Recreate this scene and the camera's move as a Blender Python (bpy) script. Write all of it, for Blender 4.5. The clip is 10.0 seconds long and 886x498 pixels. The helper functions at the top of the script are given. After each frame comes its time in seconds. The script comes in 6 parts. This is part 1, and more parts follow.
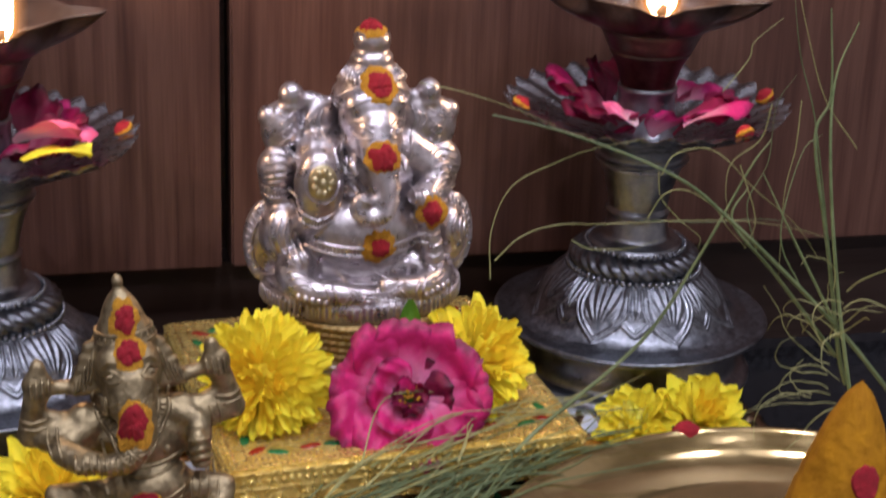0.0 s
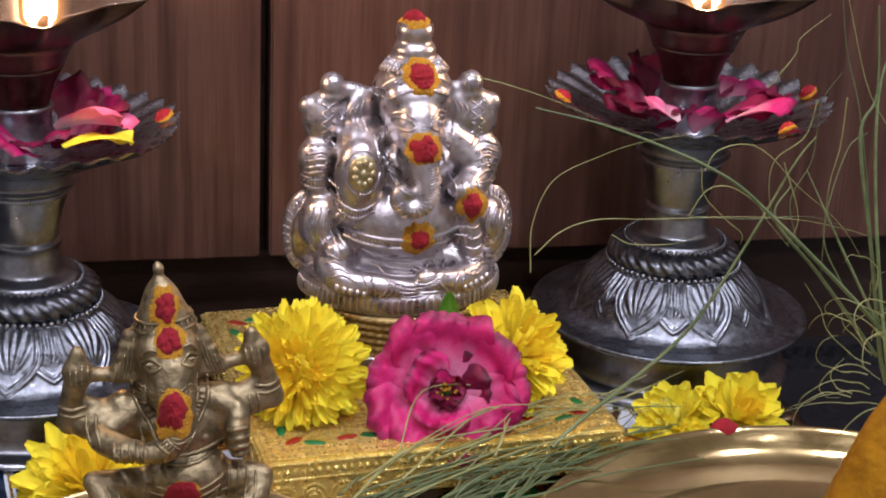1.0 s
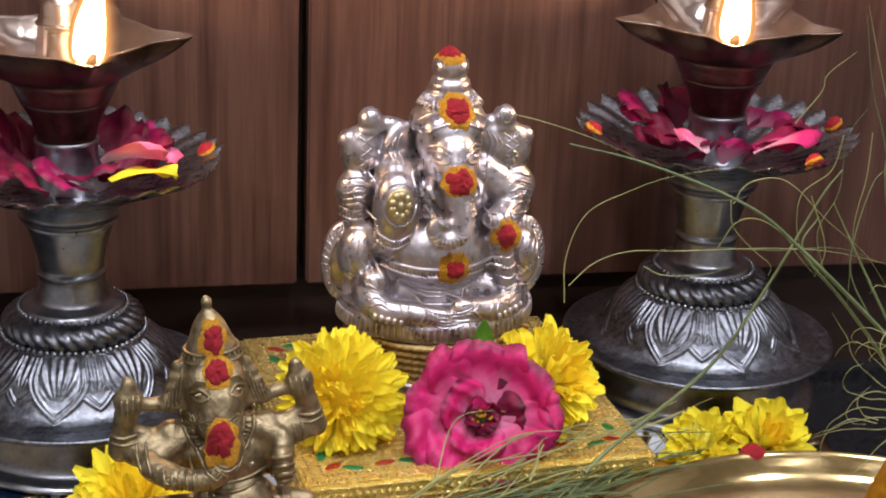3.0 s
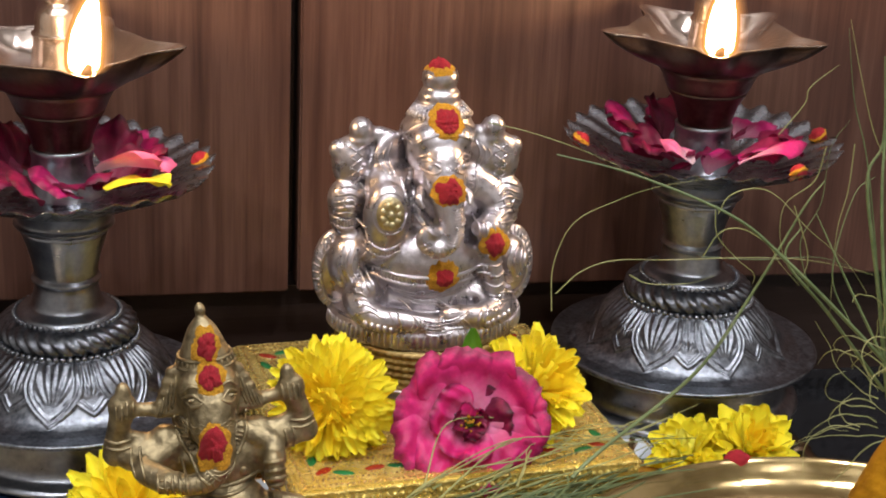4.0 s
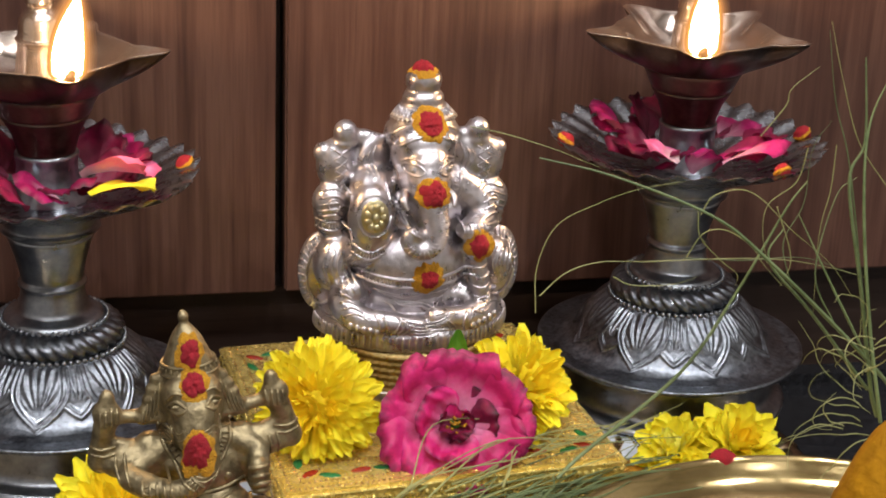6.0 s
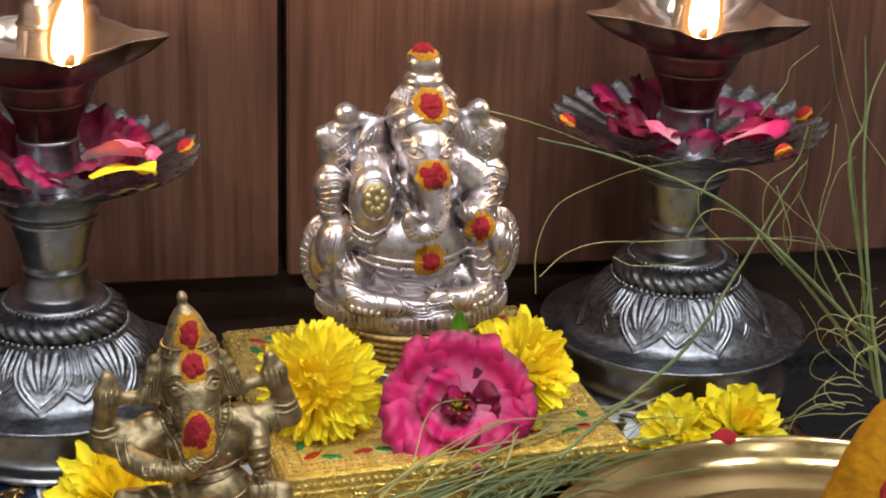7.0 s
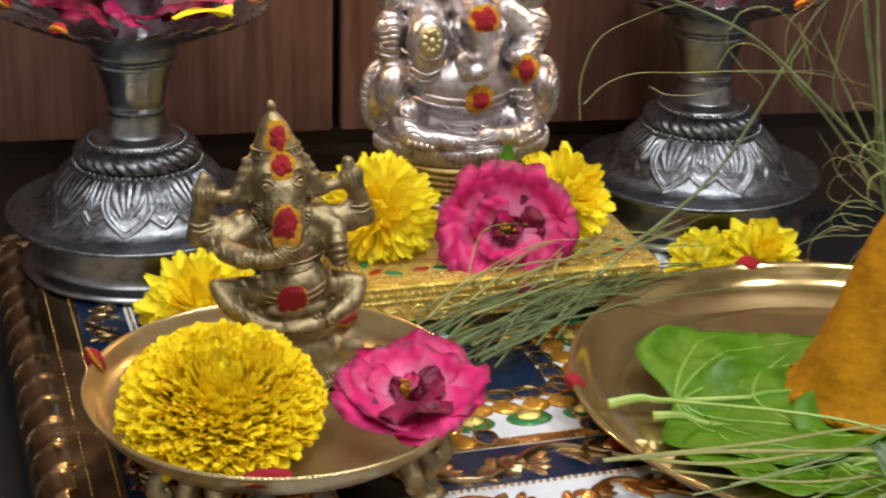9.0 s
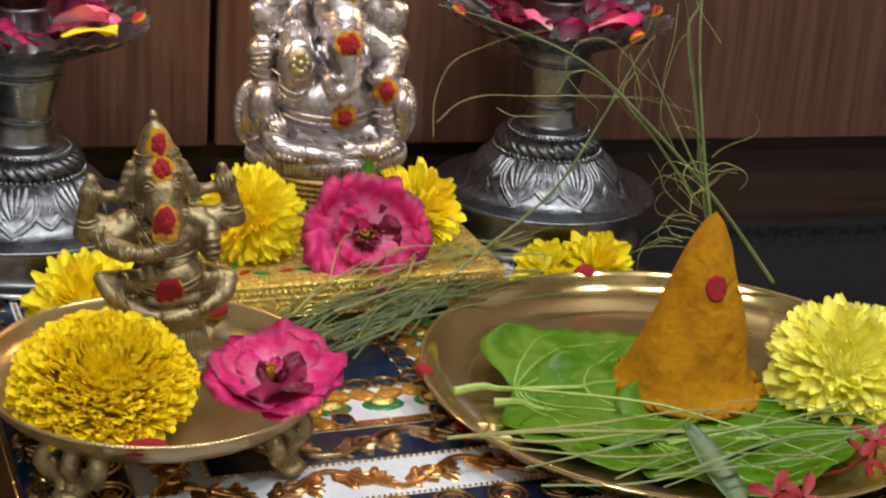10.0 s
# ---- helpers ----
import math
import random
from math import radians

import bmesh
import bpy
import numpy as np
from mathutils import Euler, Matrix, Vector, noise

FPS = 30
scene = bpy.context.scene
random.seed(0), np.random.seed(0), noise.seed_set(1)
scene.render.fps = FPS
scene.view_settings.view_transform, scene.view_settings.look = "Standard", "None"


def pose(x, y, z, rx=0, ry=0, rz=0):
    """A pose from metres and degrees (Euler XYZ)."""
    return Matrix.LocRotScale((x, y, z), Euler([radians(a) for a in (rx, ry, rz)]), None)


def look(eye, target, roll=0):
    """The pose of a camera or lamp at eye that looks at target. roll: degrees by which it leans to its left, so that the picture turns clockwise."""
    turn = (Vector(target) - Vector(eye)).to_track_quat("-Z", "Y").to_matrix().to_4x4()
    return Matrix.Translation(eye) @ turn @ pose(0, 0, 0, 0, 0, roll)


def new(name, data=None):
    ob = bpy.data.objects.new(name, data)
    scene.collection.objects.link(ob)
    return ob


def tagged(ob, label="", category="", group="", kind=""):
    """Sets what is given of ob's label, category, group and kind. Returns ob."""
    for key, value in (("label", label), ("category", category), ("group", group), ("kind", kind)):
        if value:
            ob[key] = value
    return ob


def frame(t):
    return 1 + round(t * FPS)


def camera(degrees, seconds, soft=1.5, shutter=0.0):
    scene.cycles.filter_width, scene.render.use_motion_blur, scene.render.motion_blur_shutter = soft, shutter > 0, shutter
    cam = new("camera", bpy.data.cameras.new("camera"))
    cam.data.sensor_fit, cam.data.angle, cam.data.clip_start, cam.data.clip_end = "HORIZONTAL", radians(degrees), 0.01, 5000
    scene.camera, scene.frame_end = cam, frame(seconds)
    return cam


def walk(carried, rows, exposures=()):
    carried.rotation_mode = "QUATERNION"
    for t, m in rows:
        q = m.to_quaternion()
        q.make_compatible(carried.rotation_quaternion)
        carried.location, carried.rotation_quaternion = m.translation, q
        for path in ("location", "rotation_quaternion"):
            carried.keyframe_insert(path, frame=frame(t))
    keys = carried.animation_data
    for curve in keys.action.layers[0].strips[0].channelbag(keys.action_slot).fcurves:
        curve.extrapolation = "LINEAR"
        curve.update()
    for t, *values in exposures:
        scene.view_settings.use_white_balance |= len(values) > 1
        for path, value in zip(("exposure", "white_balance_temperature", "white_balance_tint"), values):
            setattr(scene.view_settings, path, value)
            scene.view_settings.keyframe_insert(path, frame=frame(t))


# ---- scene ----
cam = camera(28.0, 10.0, soft=1.9, shutter=0.5)
EYES = [
    (0.0, (-0.1376, -0.7369, 0.3632), (0.0139, -0.1011, 0.1125), 2.17),
    (0.25, (-0.1354, -0.7336, 0.3658), (0.0140, -0.0937, 0.1243), 1.7),
    (0.5, (-0.1332, -0.7303, 0.3684), (0.0069, -0.0905, 0.1213), 1.23),
    (0.75, (-0.1370, -0.7320, 0.3651), (-0.0015, -0.0927, 0.1144), 1.96),
    (1.0, (-0.1409, -0.7337, 0.3619), (-0.0011, -0.0965, 0.1082), 2.69),
    (1.25, (-0.1402, -0.7366, 0.3658), (-0.0008, -0.0956, 0.1212), 2.4),
    (1.5, (-0.1395, -0.7394, 0.3697), (-0.0011, -0.0991, 0.1229), 2.1),
    (1.7, (-0.1403, -0.7398, 0.3699), (-0.0020, -0.0996, 0.1228), 2.2),
    (2.0, (-0.1416, -0.7404, 0.3702), (-0.0047, -0.1006, 0.1214), 2.34),
    (2.2, (-0.1448, -0.7414, 0.3712), (-0.0075, -0.1015, 0.1226), 2.32),
    (2.5, (-0.1496, -0.7428, 0.3727), (-0.0147, -0.1023, 0.1244), 2.29),
    (2.7, (-0.1499, -0.7449, 0.3737), (-0.0182, -0.1042, 0.1242), 2.33),
    (3.8, (-0.1514, -0.7567, 0.3790), (-0.0177, -0.1151, 0.1328), 2.57),
    (4.0, (-0.1517, -0.7588, 0.3800), (-0.0166, -0.1176, 0.1337), 2.61),
    (4.2, (-0.1509, -0.7601, 0.3803), (-0.0162, -0.1198, 0.1315), 2.5),
    (4.5, (-0.1498, -0.7620, 0.3807), (-0.0175, -0.1233, 0.1267), 2.34),
    (4.8, (-0.1496, -0.7612, 0.3829), (-0.0175, -0.1226, 0.1286), 2.41),
    (5.0, (-0.1495, -0.7606, 0.3844), (-0.0153, -0.1221, 0.1309), 2.45),
    (5.2, (-0.1485, -0.7611, 0.3873), (-0.0106, -0.1227, 0.1355), 2.85),
    (6.3, (-0.1472, -0.7585, 0.3862), (-0.0099, -0.1196, 0.1354), 1.94),
    (6.5, (-0.1470, -0.7580, 0.3860), (-0.0093, -0.1197, 0.1340), 1.77),
    (6.7, (-0.1453, -0.7598, 0.3852), (-0.0112, -0.1210, 0.1323), 1.79),
    (7.0, (-0.1427, -0.7625, 0.3839), (-0.0110, -0.1238, 0.1293), 1.81),
    (7.2, (-0.1453, -0.7716, 0.3851), (-0.0129, -0.1307, 0.1364), 1.71),
    (7.5, (-0.1492, -0.7852, 0.3869), (-0.0182, -0.1456, 0.1344), 1.57),
    (7.8, (-0.1597, -0.8063, 0.3790), (-0.0343, -0.1681, 0.1208), 1.71),
    (8.0, (-0.1679, -0.8192, 0.3771), (-0.0417, -0.1809, 0.1188), 1.76),
    (8.2, (-0.1742, -0.8218, 0.3650), (-0.0492, -0.1870, 0.1009), 1.66),
    (8.5, (-0.1876, -0.8239, 0.3572), (-0.0646, -0.1912, 0.0840), 2.09),
    (8.7, (-0.1859, -0.8312, 0.3581), (-0.0682, -0.2003, 0.0835), 1.45),
    (9.0, (-0.1826, -0.8471, 0.3603), (-0.0517, -0.2155, 0.0884), 1.8),
    (9.2, (-0.1800, -0.8661, 0.3668), (-0.0447, -0.2384, 0.0970), 1.82),
    (9.5, (-0.1778, -0.9004, 0.3836), (-0.0195, -0.2758, 0.1100), 2.85),
    (9.7, (-0.1844, -0.9132, 0.3780), (-0.0064, -0.2913, 0.1095), 3.9),
    (10.0, (-0.1955, -0.9273, 0.3770), (-0.0145, -0.3015, 0.1208), 4.33),
]
EXPOSURES = [(0.0, -0.28, 5650, 24), (1.0, -0.12, 5700, 22), (2.5, 0.0, 5800, 20), (4.0, 0.05, 6050, 12), (7.5, 0.06, 6150, 10), (8.5, 0.14, 6250, 9), (9.5, -0.06, 6350, 8), (10.0, -0.08, 6400, 8)]
walk(cam, [(t, look(e, g, r)) for t, e, g, r in EYES], EXPOSURES)

# ---- world and lights ----
world = bpy.data.worlds.new("room_world")
scene.world = world
world.use_nodes = True
world.node_tree.nodes["Background"].inputs[0].default_value = (0.9, 0.95, 1.0, 1)
world.node_tree.nodes["Background"].inputs[1].default_value = 0.02

CEIL_Z = 1.75


def area_lamp(name, place, target, size, watts, colour):
    data = bpy.data.lights.new(name, "AREA")
    data.energy, data.size, data.color, data.shape = watts, size, colour, "DISK"
    ob = new(name, data)
    ob.matrix_world = look(place, target)
    return ob


DOWNLIGHTS = [(-0.45, -0.55), (0.25, -0.5), (0.85, -0.55), (-0.1, -1.4), (0.7, -1.4), (-0.8, -1.4)]
for x, y in DOWNLIGHTS:
    area_lamp("downlight_glow", (x, y, CEIL_Z - 0.03), (x, y, 0), 0.036, 9.6, (1.0, 0.96, 0.9))

# ---- materials ----


def nodes_of(name):
    m = bpy.data.materials.new(name)
    m.use_nodes = True
    nt = m.node_tree
    return m, nt, nt.nodes["Principled BSDF"]


def ramp(nt, fac, stops):
    r = nt.nodes.new("ShaderNodeValToRGB")
    els = r.color_ramp.elements
    while len(els) < len(stops):
        els.new(0.5)
    for e, (p, c) in zip(els, stops):
        e.position, e.color = p, (*c, 1)
    nt.links.new(fac, r.inputs[0])
    return r.outputs[0]


def noise_of(nt, scale, detail=4.0, stretch=(1, 1, 1), rough=0.55):
    tc = nt.nodes.new("ShaderNodeTexCoord")
    mp = nt.nodes.new("ShaderNodeMapping")
    mp.inputs["Scale"].default_value = stretch
    n = nt.nodes.new("ShaderNodeTexNoise")
    n.inputs["Scale"].default_value, n.inputs["Detail"].default_value, n.inputs["Roughness"].default_value = scale, detail, rough
    nt.links.new(tc.outputs["Object"], mp.inputs[0])
    nt.links.new(mp.outputs[0], n.inputs["Vector"])
    return n.outputs["Fac"]


def bump(nt, bsdf, fac, dist, strength=0.5):
    b = nt.nodes.new("ShaderNodeBump")
    b.inputs["Strength"].default_value, b.inputs["Distance"].default_value = strength, dist
    nt.links.new(fac, b.inputs["Height"])
    nt.links.new(b.outputs[0], bsdf.inputs["Normal"])


def surface(name, dark, light, scale=60, rough=(0.4, 0.6), metal=0.0, relief=0.0004, relief_scale=None, stretch=(1, 1, 1), strength=0.4, sub=0.0, vary=0.0, spec=0.5, coat=0.0):
    """A surface with two scales of colour variation, uneven gloss and fine relief."""
    m, nt, b = nodes_of(name)
    big, fine = noise_of(nt, scale, 3, stretch), noise_of(nt, relief_scale or scale * 7, 5, stretch)
    mix = nt.nodes.new("ShaderNodeMath")
    mix.operation = "MULTIPLY_ADD"
    mix.inputs[1].default_value = 0.65
    nt.links.new(big, mix.inputs[0])
    half = nt.nodes.new("ShaderNodeMath")
    half.operation = "MULTIPLY"
    half.inputs[1].default_value = 0.35
    nt.links.new(fine, half.inputs[0])
    nt.links.new(half.outputs[0], mix.inputs[2])
    col = ramp(nt, mix.outputs[0], [(0.33, dark), (0.67, light)])
    if vary:
        info = nt.nodes.new("ShaderNodeObjectInfo")
        hs = nt.nodes.new("ShaderNodeHueSaturation")
        mr = nt.nodes.new("ShaderNodeMapRange")
        mr.inputs[3].default_value, mr.inputs[4].default_value = 1 - vary, 1 + vary
        nt.links.new(info.outputs["Random"], mr.inputs[0])
        nt.links.new(mr.outputs[0], hs.inputs["Value"])
        nt.links.new(col, hs.inputs["Color"])
        col = hs.outputs[0]
    nt.links.new(col, b.inputs["Base Color"])
    r = nt.nodes.new("ShaderNodeMapRange")
    r.inputs[1].default_value, r.inputs[2].default_value = 0.3, 0.7
    r.inputs[3].default_value, r.inputs[4].default_value = rough
    nt.links.new(big, r.inputs[0])
    nt.links.new(r.outputs[0], b.inputs["Roughness"])
    b.inputs["Metallic"].default_value = metal
    b.inputs["Specular IOR Level"].default_value = spec
    if coat:
        b.inputs["Coat Weight"].default_value, b.inputs["Coat Roughness"].default_value = coat, 0.06
    if sub:
        b.inputs["Subsurface Weight"].default_value = sub
        b.inputs["Subsurface Radius"].default_value = (0.005, 0.0035, 0.0015)
        b.inputs["Subsurface Scale"].default_value = 1.0
    if relief:
        bump(nt, b, fine, relief, strength)
    return m


def glow(name, colour, strength):
    m, nt, b = nodes_of(name)
    b.inputs["Base Color"].default_value = (*colour, 1)
    b.inputs["Emission Color"].default_value = (*colour, 1)
    b.inputs["Emission Strength"].default_value = strength
    return m


def wood_panel():
    m, nt, b = nodes_of("walnut_laminate")
    grain = noise_of(nt, 9, 8, (14, 14, 0.55), 0.65)
    streak = noise_of(nt, 70, 3, (6, 6, 0.15))
    mx = nt.nodes.new("ShaderNodeMath")
    mx.operation = "MULTIPLY_ADD"
    mx.inputs[1].default_value = 0.3
    nt.links.new(streak, mx.inputs[0])
    sc = nt.nodes.new("ShaderNodeMath")
    sc.operation = "MULTIPLY"
    sc.inputs[1].default_value = 0.7
    nt.links.new(grain, sc.inputs[0])
    nt.links.new(sc.outputs[0], mx.inputs[2])
    col = ramp(nt, mx.outputs[0], [(0.32, (0.050, 0.020, 0.014)), (0.48, (0.088, 0.039, 0.027)), (0.58, (0.120, 0.058, 0.040)), (0.70, (0.072, 0.031, 0.021))])
    nt.links.new(col, b.inputs["Base Color"])
    b.inputs["Roughness"].default_value = 0.42
    bump(nt, b, streak, 0.0003, 0.3)
    return m


M_WOOD = wood_panel()
M_DARKWOOD = surface("dark_brown_plinth", (0.018, 0.010, 0.008), (0.035, 0.02, 0.015), 20, (0.3, 0.45), stretch=(0.2, 1, 6))
M_GRANITE = surface("black_granite", (0.006, 0.006, 0.007), (0.022, 0.022, 0.025), 240, (0.12, 0.2), relief=0)
M_PAINT = surface("off_white_wall_paint", (0.44, 0.41, 0.37), (0.52, 0.49, 0.45), 3, (0.6, 0.8), relief=0.001, relief_scale=90)
M_FLOOR = surface("beige_floor_stone", (0.22, 0.19, 0.16), (0.32, 0.28, 0.24), 6, (0.25, 0.4), relief=0.0004, relief_scale=80)
M_CEIL = surface("matt_ceiling_paint", (0.30, 0.28, 0.26), (0.36, 0.34, 0.31), 3, (0.7, 0.85), relief=0.001, relief_scale=90)
M_SILVER = surface("satin_silver", (0.365, 0.338, 0.352), (0.67, 0.625, 0.66), 190, (0.24, 0.38), 0.90, relief=0.0008, relief_scale=300, strength=0.4, coat=0.15)
M_LAMPSILVER = surface("aged_german_silver", (0.205, 0.220, 0.250), (0.375, 0.390, 0.425), 130, (0.27, 0.40), 1.0, relief=0.0004, relief_scale=420, strength=0.35, coat=0.3)
# Darker copy of the lamp silver: tarnish, plus shade put into the colour
M_DARKSILVER = surface("shaded_oxidised_silver", (0.100, 0.110, 0.130), (0.270, 0.285, 0.320), 260, (0.30, 0.44), 1.0, relief=0.0004, relief_scale=520, strength=0.4, coat=0.2)
# Flame glow on cup lining and finial is put into this warm tan
M_CUP = surface("flame_glow_tinted_silver", (0.46, 0.37, 0.31), (0.66, 0.55, 0.48), 60, (0.12, 0.24), 0.95, relief=0.0006, relief_scale=160, strength=0.3)
M_TRAY = surface("worn_brass_tray", (0.49, 0.36, 0.155), (0.64, 0.49, 0.235), 45, (0.10, 0.17), 0.88, relief=0.0002, relief_scale=380, strength=0.2, coat=0.3)
# Brown stands in for shade and dark reflections on neck and cup outside
M_SHADEBROWN = surface("shade_browned_metal", (0.050, 0.034, 0.028), (0.130, 0.088, 0.070), 60, (0.28, 0.44), 1.0, relief=0.0003, relief_scale=400, strength=0.3)
M_BRASS = surface("satin_brass", (0.46, 0.36, 0.175), (0.60, 0.48, 0.265), 35, (0.26, 0.38), 0.93, relief=0.0002, relief_scale=380, strength=0.25, coat=0.3)
M_OLDBRASS = surface("antique_brass", (0.150, 0.118, 0.068), (0.43, 0.35, 0.20), 190, (0.38, 0.55), 0.86, relief=0.0009, relief_scale=480, strength=0.5)
M_DISH = surface("dull_fluted_silver", (0.150, 0.162, 0.185), (0.33, 0.345, 0.375), 180, (0.22, 0.34), 1.0, relief=0.0004, relief_scale=420, strength=0.35, coat=0.3)
M_GOLD = surface("pressed_gold_sheet", (0.80, 0.60, 0.14), (0.96, 0.79, 0.28), 140, (0.18, 0.34), 0.78, relief=0.0014, relief_scale=620, strength=0.8)
M_GILT = surface("pale_gilt", (0.46, 0.40, 0.22), (0.66, 0.58, 0.36), 160, (0.34, 0.48), 1.0, relief=0.0004, relief_scale=500)
M_WOVEN = surface("woven_dull_gold", (0.22, 0.155, 0.06), (0.42, 0.31, 0.13), 220, (0.42, 0.58), 1.0, relief=0.0006, relief_scale=900)
M_GOLDTRIM = surface("gold_trim", (0.45, 0.28, 0.10), (0.80, 0.55, 0.22), 130, (0.15, 0.3), 1.0, relief=0.0005, relief_scale=600)


def thin(m, share):
    """Lets part of the light through a thin petal or leaf, tinted by its own colour."""
    nt = m.node_tree
    b, out = nt.nodes["Principled BSDF"], nt.nodes["Material Output"]
    tr, mx = nt.nodes.new("ShaderNodeBsdfTranslucent"), nt.nodes.new("ShaderNodeMixShader")
    nt.links.new(b.inputs["Base Color"].links[0].from_socket, tr.inputs[0])
    mx.inputs[0].default_value = share
    nt.links.new(b.outputs[0], mx.inputs[1])
    nt.links.new(tr.outputs[0], mx.inputs[2])
    nt.links.new(mx.outputs[0], out.inputs[0])
    return m


def rose_petal_material(name, dark, light, claw, dry_edge, sub):
    """Petals that pale towards the claw and dry out along the margin; "along" runs from claw to margin."""
    m = surface(name, dark, light, 110, (0.45, 0.62), relief=0.0007, relief_scale=330, sub=sub)
    nt = m.node_tree
    b = nt.nodes["Principled BSDF"]
    old = b.inputs["Base Color"].links[0].from_socket
    at = nt.nodes.new("ShaderNodeAttribute")
    at.attribute_name = "along"
    wob = noise_of(nt, 190, 4, (1, 1, 1), 0.65)
    add = nt.nodes.new("ShaderNodeMath")
    add.operation = "MULTIPLY_ADD"
    add.inputs[1].default_value = 0.30
    nt.links.new(wob, add.inputs[0])
    nt.links.new(at.outputs["Fac"], add.inputs[2])
    for lo, hi, f0, f1, tint in ((0.34, 0.84, 0.80, 0.0, claw), (1.03, 1.15, 0.0, 0.9, dry_edge)):
        fac, mix = nt.nodes.new("ShaderNodeMapRange"), nt.nodes.new("ShaderNodeMix")
        fac.inputs[1].default_value, fac.inputs[2].default_value = lo, hi
        fac.inputs[3].default_value, fac.inputs[4].default_value = f0, f1
        nt.links.new(add.outputs[0], fac.inputs[0])
        mix.data_type = "RGBA"
        nt.links.new(fac.outputs[0], mix.inputs["Factor"])
        nt.links.new(old, mix.inputs["A"])
        mix.inputs["B"].default_value = (*tint, 1)
        old = mix.outputs["Result"]
    nt.links.new(old, b.inputs["Base Color"])
    return thin(m, 0.22)


M_PINK = rose_petal_material("magenta_rose_petal", (0.50, 0.008, 0.115), (0.78, 0.030, 0.235), (0.84, 0.36, 0.55), (0.16, 0.006, 0.045), 0.12)
M_COPPERGOLD = surface("copper_gold_scroll", (0.50, 0.26, 0.10), (0.78, 0.48, 0.22), 120, (0.15, 0.28), 1.0, relief=0.0004, relief_scale=600)
M_EDGE = surface("old_gold_edge", (0.34, 0.25, 0.14), (0.56, 0.43, 0.26), 60, (0.18, 0.28), 1.0, relief=0.0002, relief_scale=500)
M_AMBER = surface("amber_enamel", (0.42, 0.20, 0.02), (0.66, 0.36, 0.06), 80, (0.1, 0.2), 0.6, relief=0)
M_MAGENTA = rose_petal_material("loose_magenta_petal", (0.34, 0.005, 0.085), (0.60, 0.02, 0.19), (0.80, 0.40, 0.52), (0.14, 0.004, 0.04), 0.1)
M_PINKPALE = rose_petal_material("pale_pink_rose_petal", (0.78, 0.08, 0.26), (0.86, 0.24, 0.44), (0.90, 0.70, 0.72), (0.62, 0.10, 0.22), 0.1)
M_CRIMSON = rose_petal_material("wilted_crimson_petal", (0.10, 0.003, 0.03), (0.34, 0.008, 0.075), (0.30, 0.05, 0.10), (0.05, 0.003, 0.012), 0.1)
M_YELLOW = thin(surface("yellow_chrysanthemum_petal", (0.94, 0.78, 0.012), (0.98, 0.90, 0.05), 120, (0.55, 0.75), relief=0.0004, relief_scale=600, sub=0.3, spec=0.3), 0.22)
M_MARIGOLD = thin(surface("deep_yellow_petal", (0.95, 0.69, 0.006), (0.98, 0.83, 0.02), 130, (0.55, 0.75), relief=0.0004, relief_scale=600, sub=0.3, spec=0.25), 0.22)
M_PALEYELLOW = thin(surface("lemon_yellow_petal", (0.94, 0.88, 0.07), (0.98, 0.96, 0.27), 120, (0.5, 0.7), relief=0.0004, relief_scale=600, sub=0.3), 0.22)
M_KUMKUM = surface("red_kumkum_powder", (0.25, 0.004, 0.013), (0.42, 0.013, 0.026), 500, (0.85, 0.95), relief=0.0012, relief_scale=2200, strength=0.9)
M_TURMERIC = surface("turmeric_powder", (0.42, 0.19, 0.004), (0.70, 0.35, 0.012), 900, (0.85, 0.95), relief=0.0016, relief_scale=1600, strength=1.0)
M_CONE = surface("turmeric_paste", (0.28, 0.120, 0.0015), (0.43, 0.198, 0.003), 90, (0.8, 0.92), relief=0.0014, relief_scale=300, strength=0.6, spec=0.2)
M_LEAF = thin(surface("betel_leaf", (0.040, 0.130, 0.002), (0.088, 0.205, 0.006), 75, (0.34, 0.50), relief=0.0016, relief_scale=200, sub=0.05, spec=0.35), 0.08)
M_VEIN = surface("pale_leaf_vein", (0.14, 0.29, 0.035), (0.23, 0.39, 0.07), 90, (0.4, 0.5), relief=0)
M_STEM = surface("pale_green_stem", (0.22, 0.36, 0.07), (0.36, 0.48, 0.13), 100, (0.4, 0.55))
M_GRASS = surface("durva_grass", (0.085, 0.125, 0.048), (0.21, 0.27, 0.12), 50, (0.45, 0.6), relief=0, vary=0.35)
M_DRY = surface("dry_grass", (0.19, 0.21, 0.07), (0.36, 0.36, 0.15), 60, (0.45, 0.6), relief=0)
M_BLUE = surface("blue_enamel", (0.003, 0.009, 0.026), (0.006, 0.018, 0.052), 60, (0.12, 0.2), relief=0)
M_WHITE = surface("white_enamel", (0.50, 0.55, 0.64), (0.64, 0.69, 0.77), 45, (0.12, 0.24), relief=0.0006)
M_RED = surface("red_enamel", (0.20, 0.012, 0.006), (0.34, 0.03, 0.012), 60, (0.12, 0.2), relief=0)
M_GREEN = surface("green_enamel", (0.01, 0.09, 0.022), (0.02, 0.17, 0.05), 60, (0.12, 0.2), relief=0)


